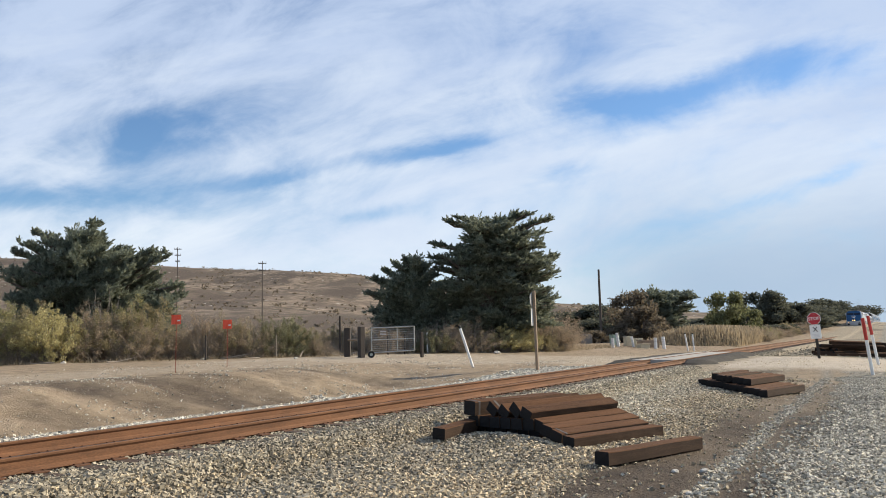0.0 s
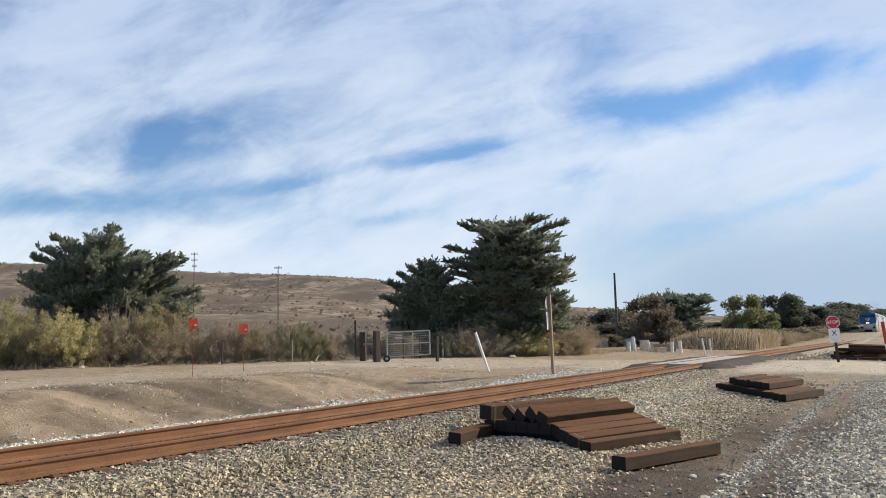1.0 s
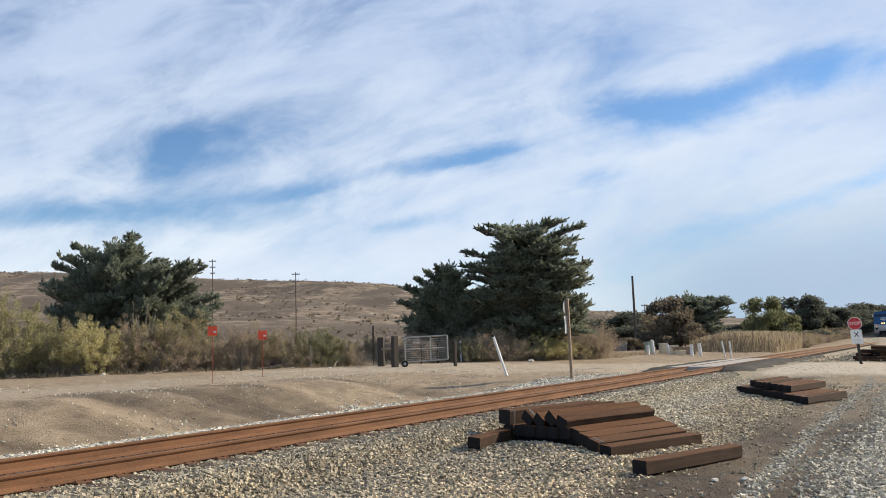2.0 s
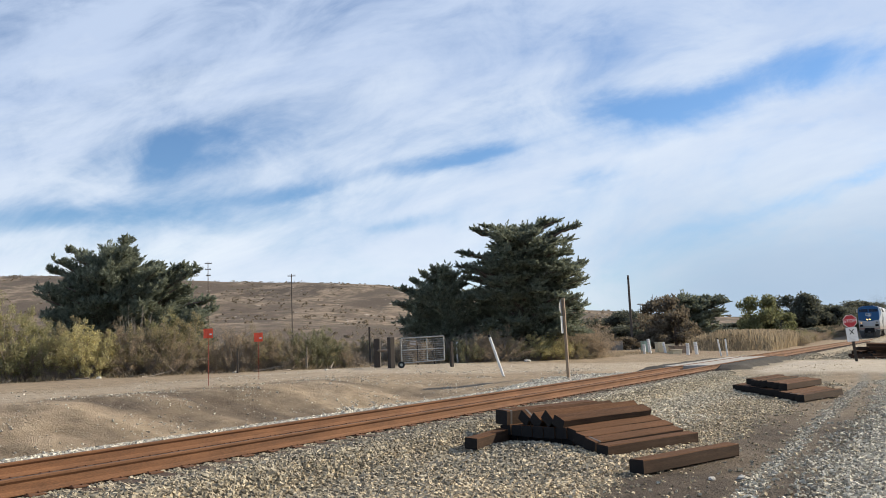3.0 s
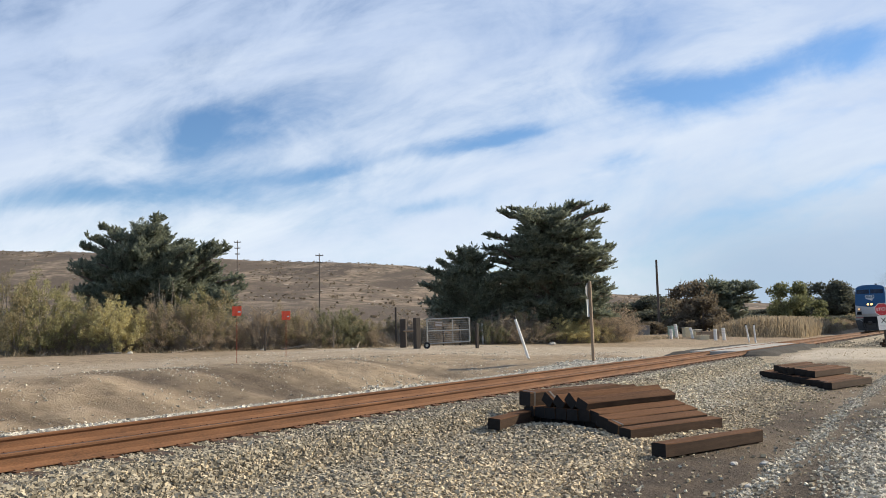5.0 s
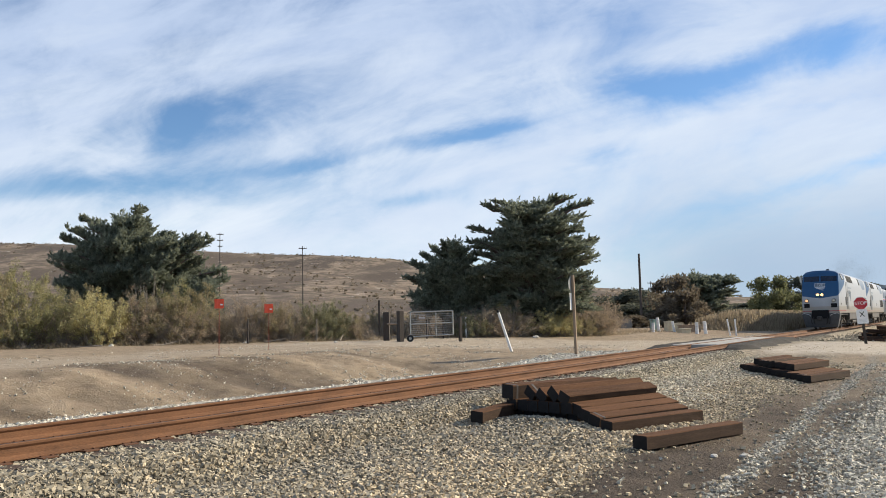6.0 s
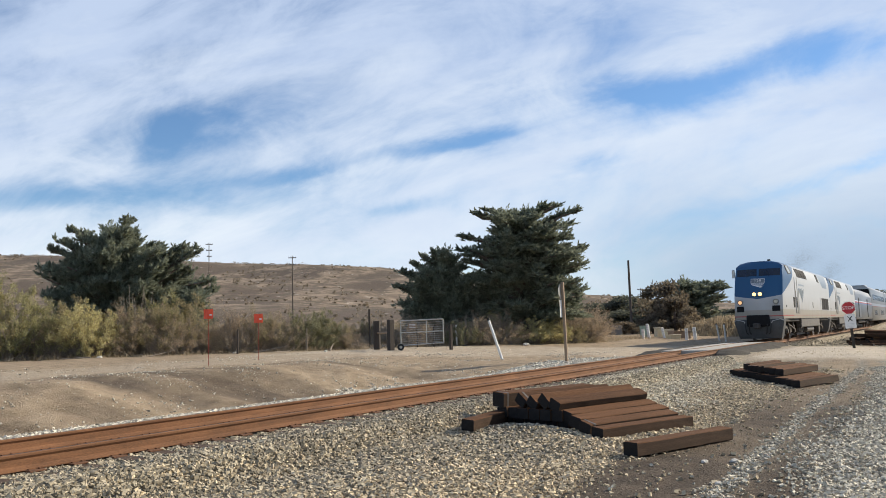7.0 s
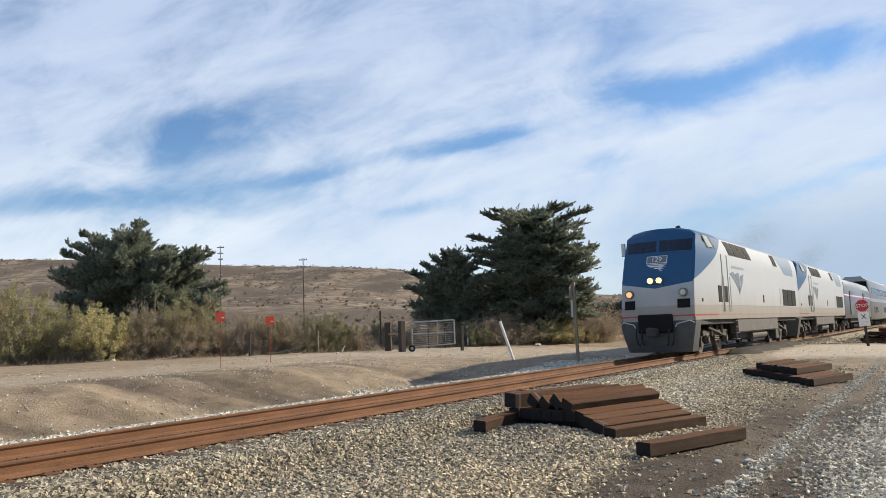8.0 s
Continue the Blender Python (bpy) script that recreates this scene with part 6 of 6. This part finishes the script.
        for x in (3.50, 4.36):
            bm = B()
            side_quad(bm, x, x + 0.025, 1.55, 3.75, s, 0.03)
            part("door_rail", bm, M_SIGNBACK, t)
        bm = B()
        side_quad(bm, 3.58, 4.30, 1.60, 3.68, s, 0.008)
        part("side_door", bm, M_LOCO, t)
        for x0 in (2.78, 3.70):
            bm = B()
            side_quad(bm, x0, x0 + 0.52, 1.90, 2.52, s, 0.014)
            part("step_well", bm, M_GRILLE, t, "dark recessed step well")
        for k in range(4):
            bm = B()
            side_quad(bm, 4.92 + 1.06 * k, 5.84 + 1.06 * k, 3.80, 4.33, s, 0.016, 0.55)
            part("air_grille", bm, M_GRILLE, t, "dark louvred air grille")
        bm = B()
        side_quad(bm, 14.1, 15.0, 3.80, 4.33, s, 0.016, 0.45)
        part("air_grille", bm, M_GRILLE, t)
        bm = B()
        side_quad(bm, 15.2, 15.7, 1.95, 2.70, s, 0.010)
        part("access_panel", bm, M_SIGNBACK, t)
        for k in range(3):
            bm = B()
            side_quad(bm, 15.95 + 1.28 * k, 17.13 + 1.28 * k, 1.85, 2.68, s, 0.016)
            part("radiator_grille", bm, M_GRILLE, t, "dark square radiator grille")
        for x0, z0 in ((10.95, 1.95), (0.9, 1.9)):
            bm = B()
            side_quad(bm, x0, x0 + (0.22 if x0 > 2 else 0.12), z0, z0 + (0.36 if x0 > 2 else 0.12), s, 0.012)
            part("access_slot", bm, M_GRILLE, t)
        bm = B()
        side_quad(bm, CAB, 20.6, 1.79, 1.82, s, 0.010)
        part("body_moulding", bm, M_SIGNBACK, t)
        # emblem: three swept blades under a bar
        for k in range(3):
            bm = B()
            vs = []
            for j in range(9):
                u = j / 8
                z = 3.10 - 0.05 * k + 0.06 * math.sin(k) - (0.86 - 0.05 * k) * u
                cx = 6.32 + (5.05 + 0.90 * k - 6.32) * (1 - u) ** 1.1 + 0.18 * math.sin(math.pi * u)
                wd = 0.60 * (1 - u) ** 1.3 + 0.05
                vs.append((bm.verts.new((cx - wd / 2, s * 1.524, z - 0.05 * (1 - u))), bm.verts.new((cx + wd / 2, s * 1.524, z + 0.05 * (1 - u)))))
            for a, b in zip(vs, vs[1:]):
                bm.faces.new((a[0], a[1], b[1], b[0]))
            ext = bmesh.ops.extrude_face_region(bm, geom=bm.faces[:])
            bmesh.ops.translate(bm, verts=[v for v in ext["geom"] if isinstance(v, bmesh.types.BMVert)], vec=(0, s * 0.006, 0))
            bmesh.ops.recalc_face_normals(bm, faces=bm.faces)
            part("emblem_blade", bm, M_LOGO, t, "blue-grey swept emblem blade")
        bm = B()
        side_quad(bm, 5.1, 7.3, 3.28, 3.38, s, 0.008)
        part("emblem_bar", bm, M_EMBAR, t)
        bm = B()
        rod(bm, (1.3, s * 1.36, 4.02), (1.10, s * 1.46, 4.02), 0.02, n=6)
        box(bm, (1.08, s * 1.48, 4.00), (0.06, 0.16, 0.50), bevel=0.02)
        if s > 0:
            part("mirror", bm, M_SIGNBACK, t)
        else:
            bm.free()
        # handrails beside the door and cab steps
        for x in (3.42, 4.47):
            bm = B()
            rod(bm, (x, s * 1.58, 1.5), (x, s * 1.58, 2.9), 0.016, n=6)
            part("handrail", bm, M_SIGNBACK, t)
        # skirts and under-floor boxes
        bm = B()
        box(bm, (10.2, s * 1.28, 0.98), (8.6, 0.34, 0.62), bevel=0.05)
        part("side_skirt", bm, M_TANK, t, "dusty grey skirt above the tank")
        bm = B()
        rod(bm, (9.2, s * 1.12, 0.52), (12.4, s * 1.12, 0.52), 0.20, n=14)
        part("air_reservoir", bm, M_TANK, t, smooth=40)
        bm = B()
        box(bm, (14.2, s * 1.28, 0.66), (0.7, 0.3, 0.9), bevel=0.04)
        part("battery_box", bm, M_TRUCK, t)
        bm = B()
        for k in range(4):
            box(bm, (5.9, s * 1.32, 0.42 + 0.25 * k), (0.6, 0.24, 0.03), bevel=0.005)
        rod(bm, (5.6, s * 1.42, 0.4), (5.6, s * 1.42, 1.3), 0.018, n=6)
        rod(bm, (6.2, s * 1.42, 0.4), (6.2, s * 1.42, 1.3), 0.018, n=6)
        part("step_ladder", bm, M_TRUCK, t)
    bm = B()
    box(bm, (10.2, 0, 0.78), (6.4, 2.2, 0.9), bevel=0.12)
    part("fuel_tank", bm, M_UNDER, t)
    bm = B()
    box(bm, (10.5, 0, 1.16), (19.6, 2.7, 0.2), bevel=0.03)
    part("underframe", bm, M_UNDER, t)
    truck(t, 3.7, 2.75)
    truck(t, 16.9, 2.75)
    for x, sx, h_ in ((9.6, 1.0, 0.14), (13.2, 1.2, 0.12), (15.6, 1.4, 0.16), (18.2, 1.6, 0.12)):
        bm = B()
        box(bm, (x, 0, 4.68 + h_ / 2), (sx, 0.9, h_), bevel=0.03)
        part("roof_hatch", bm, M_ROOF, t)
    bm = B()
    for k in range(3):
        rod(bm, (1.75 + 0.08 * k, -0.55 + 0.07 * k, 4.72), (1.55 + 0.08 * k, -0.55 + 0.07 * k, 4.76), 0.022, 0.04, 8)
    box(bm, (1.8, -0.48, 4.67), (0.2, 0.24, 0.06), bevel=0.01)
    part("air_horn", bm, M_BLACK, t)
    return t


M_GLASS_PALE = mat("pale_blind_glass", (0.42, 0.45, 0.44), 0.15, 0, 0.2, 3, 20, 0)


def car_body(length, zs, ws, ends=0.25):
    bm = B()
    rings = []
    for x, f in ((0, 0.93), (ends, 1), (length - ends, 1), (length, 0.93)):
        rings.append([bm.verts.new((x, -w * f, z)) for z, w in zip(zs, ws)] + [bm.verts.new((x, w * f, z)) for z, w in zip(zs[::-1], ws[::-1])])
    n = len(rings[0])
    for a, b in zip(rings, rings[1:]):
        for k in range(n):
            bm.faces.new((a[k], b[k], b[(k + 1) % n], a[(k + 1) % n]))
    bm.faces.new(rings[0])
    bm.faces.new(rings[-1])
    bmesh.ops.recalc_face_normals(bm, faces=bm.faces)
    return bm


def panel(bm, x0, x1, z0, z1, y, t):
    box(bm, ((x0 + x1) / 2, y + t / 2, (z0 + z1) / 2), (x1 - x0, abs(t), z1 - z0), bevel=0.01)


def baggage_car():
    t = empty("baggage_car", "ribbed stainless steel baggage car with dark doors and coloured stripes", "baggage car", "cars of the train")
    part("body", car_body(22.0, [1.0, 1.2, 3.6, 4.15, 4.45], [1.45, 1.5, 1.5, 1.2, 0.6]), M_BAG, t, smooth=28)
    for s in (-1, 1):
        for x in (3.4, 14.6):
            bm = B()
            panel(bm, x, x + 0.5, 1.25, 3.3, s * 1.5, s * 0.02)
            part("door_recess", bm, M_GRILLE, t, "dark door opening")
            bm = B()
            panel(bm, x + 0.55, x + 2.5, 1.25, 3.3, s * 1.5, s * 0.03)
            part("sliding_door", bm, M_BAG, t)
        bm = B()
        panel(bm, -0.15, 0.2, 1.1, 3.9, s * 1.42, s * 0.05)
        part("end_diaphragm", bm, M_GRILLE, t)
    truck(t, 3.0, 2.6, 0.46)
    truck(t, 19.0, 2.6, 0.46)
    bm = B()
    box(bm, (11, 0, 0.85), (9, 2.3, 0.5), bevel=0.05)
    part("underfloor_box", bm, M_UNDER, t)
    return t


def coach():
    t = empty("double_deck_coach", "silver double-deck passenger coach with two rows of dark windows", "passenger coach", "cars of the train")
    part("body", car_body(25.5, [0.75, 0.9, 3.9, 4.8, 5.15, 5.25], [1.45, 1.53, 1.53, 1.40, 0.9, 0.4]), M_COACH, t, smooth=28)
    bm = B()
    box(bm, (-0.03, 0, 3.0), (0.10, 2.5, 3.5), bevel=0.1)
    part("end_wall", bm, M_GRILLE, t, "dark end wall")
    bm = B()
    box(bm, (2.2, 0, 5.23), (4.0, 1.6, 0.10), bevel=0.03)
    part("roof_end", bm, M_ROOF, t)
    for s in (-1, 1):
        for k in range(13):
            bm = B()
            panel(bm, 1.4 + 1.78 * k, 2.75 + 1.78 * k, 3.4, 4.1, s * 1.53, s * 0.012)
            part("upper_window", bm, M_GLASS, t)
        for k in (1, 2, 3, 8, 9, 10, 11):
            bm = B()
            panel(bm, 1.5 + 1.78 * k, 2.4 + 1.78 * k, 1.45, 2.1, s * 1.53, s * 0.012)
            part("lower_window", bm, M_GLASS, t)
        bm = B()
        panel(bm, 12.0, 13.0, 0.95, 2.5, s * 1.53, s * 0.014)
        part("door", bm, M_COACH, t)
    truck(t, 3.0, 2.6, 0.46)
    truck(t, 22.5, 2.6, 0.46)
    return t


def front_at(t):
    tau = 8.0 - t
    return 28.25 + 20.9 * tau - 0.15 * tau * tau


TRAIN = [(locomotive("lead diesel locomotive, white with a blue cab and lit headlamps", True), 0.0)]
TRAIN.append((locomotive("second diesel locomotive in the same white and blue paint", False), 21.5))
TRAIN.append((baggage_car(), 42.7))
first_coach = coach()
TRAIN.append((first_coach, 65.3))
for _i in (1, 2):
    _n = len(WHEELS)
    _c = copy_thing(first_coach, pose(65.3 + 26.0 * _i, 0, 0))
    for _ch in _c.children:
        if _ch.name.startswith("wheelset"):
            WHEELS.append((_ch, _ch.matrix_basis.translation.x, 0.46))
    TRAIN.append((_c, 65.3 + 26.0 * _i))


M_SOOT = mat("exhaust_soot", (0.24, 0.21, 0.18), 1.0, 0, 0.2, 2, 10, 0, spec=0.0)


def exhaust_smoke(seed):
    """Thin haze over the roof: a drift of fine soot flakes."""
    rs = np.random.RandomState(seed)
    n = 60000
    u = rs.uniform(0, 1, n) ** 0.8
    c = np.stack([14.5 + 9 * u, rs.normal(size=n) * (0.35 + 0.5 * u), 5.0 + 1.7 * u + rs.normal(size=n) * (0.25 + 0.45 * u)], 1)
    c[:, 2] = np.maximum(c[:, 2], 4.85)
    d = rs.normal(size=(n, 3, 3)) * 0.0029
    ob = np_mesh("exhaust_smoke", (c[:, None, :] + d).reshape(-1, 3), np.arange(3 * n).reshape(-1, 3), M_SOOT)
    return tagged(ob, "thin brown-grey exhaust haze drifting over the locomotive roof", "smoke", kind="stuff")


TRAIN.append((exhaust_smoke(1), 0.0))
TRAIN.append((exhaust_smoke(2), 19.0))


def motions():
    """The train rolls towards the crossing; its wheels turn with the way it makes."""
    times = [k * 0.25 for k in range(33)]
    for ob, off in TRAIN:
        walk(ob, [(t, pose(front_at(t) + off, TRACK_Y, RAIL_TOP)) for t in times])
    for ob, x, r in WHEELS:
        walk(ob, [(k / 30.0, pose(x, 0, r, 0, -math.degrees((front_at(0) - front_at(k / 30.0)) / r) % 360.0, 0)) for k in range(241)])


motions()
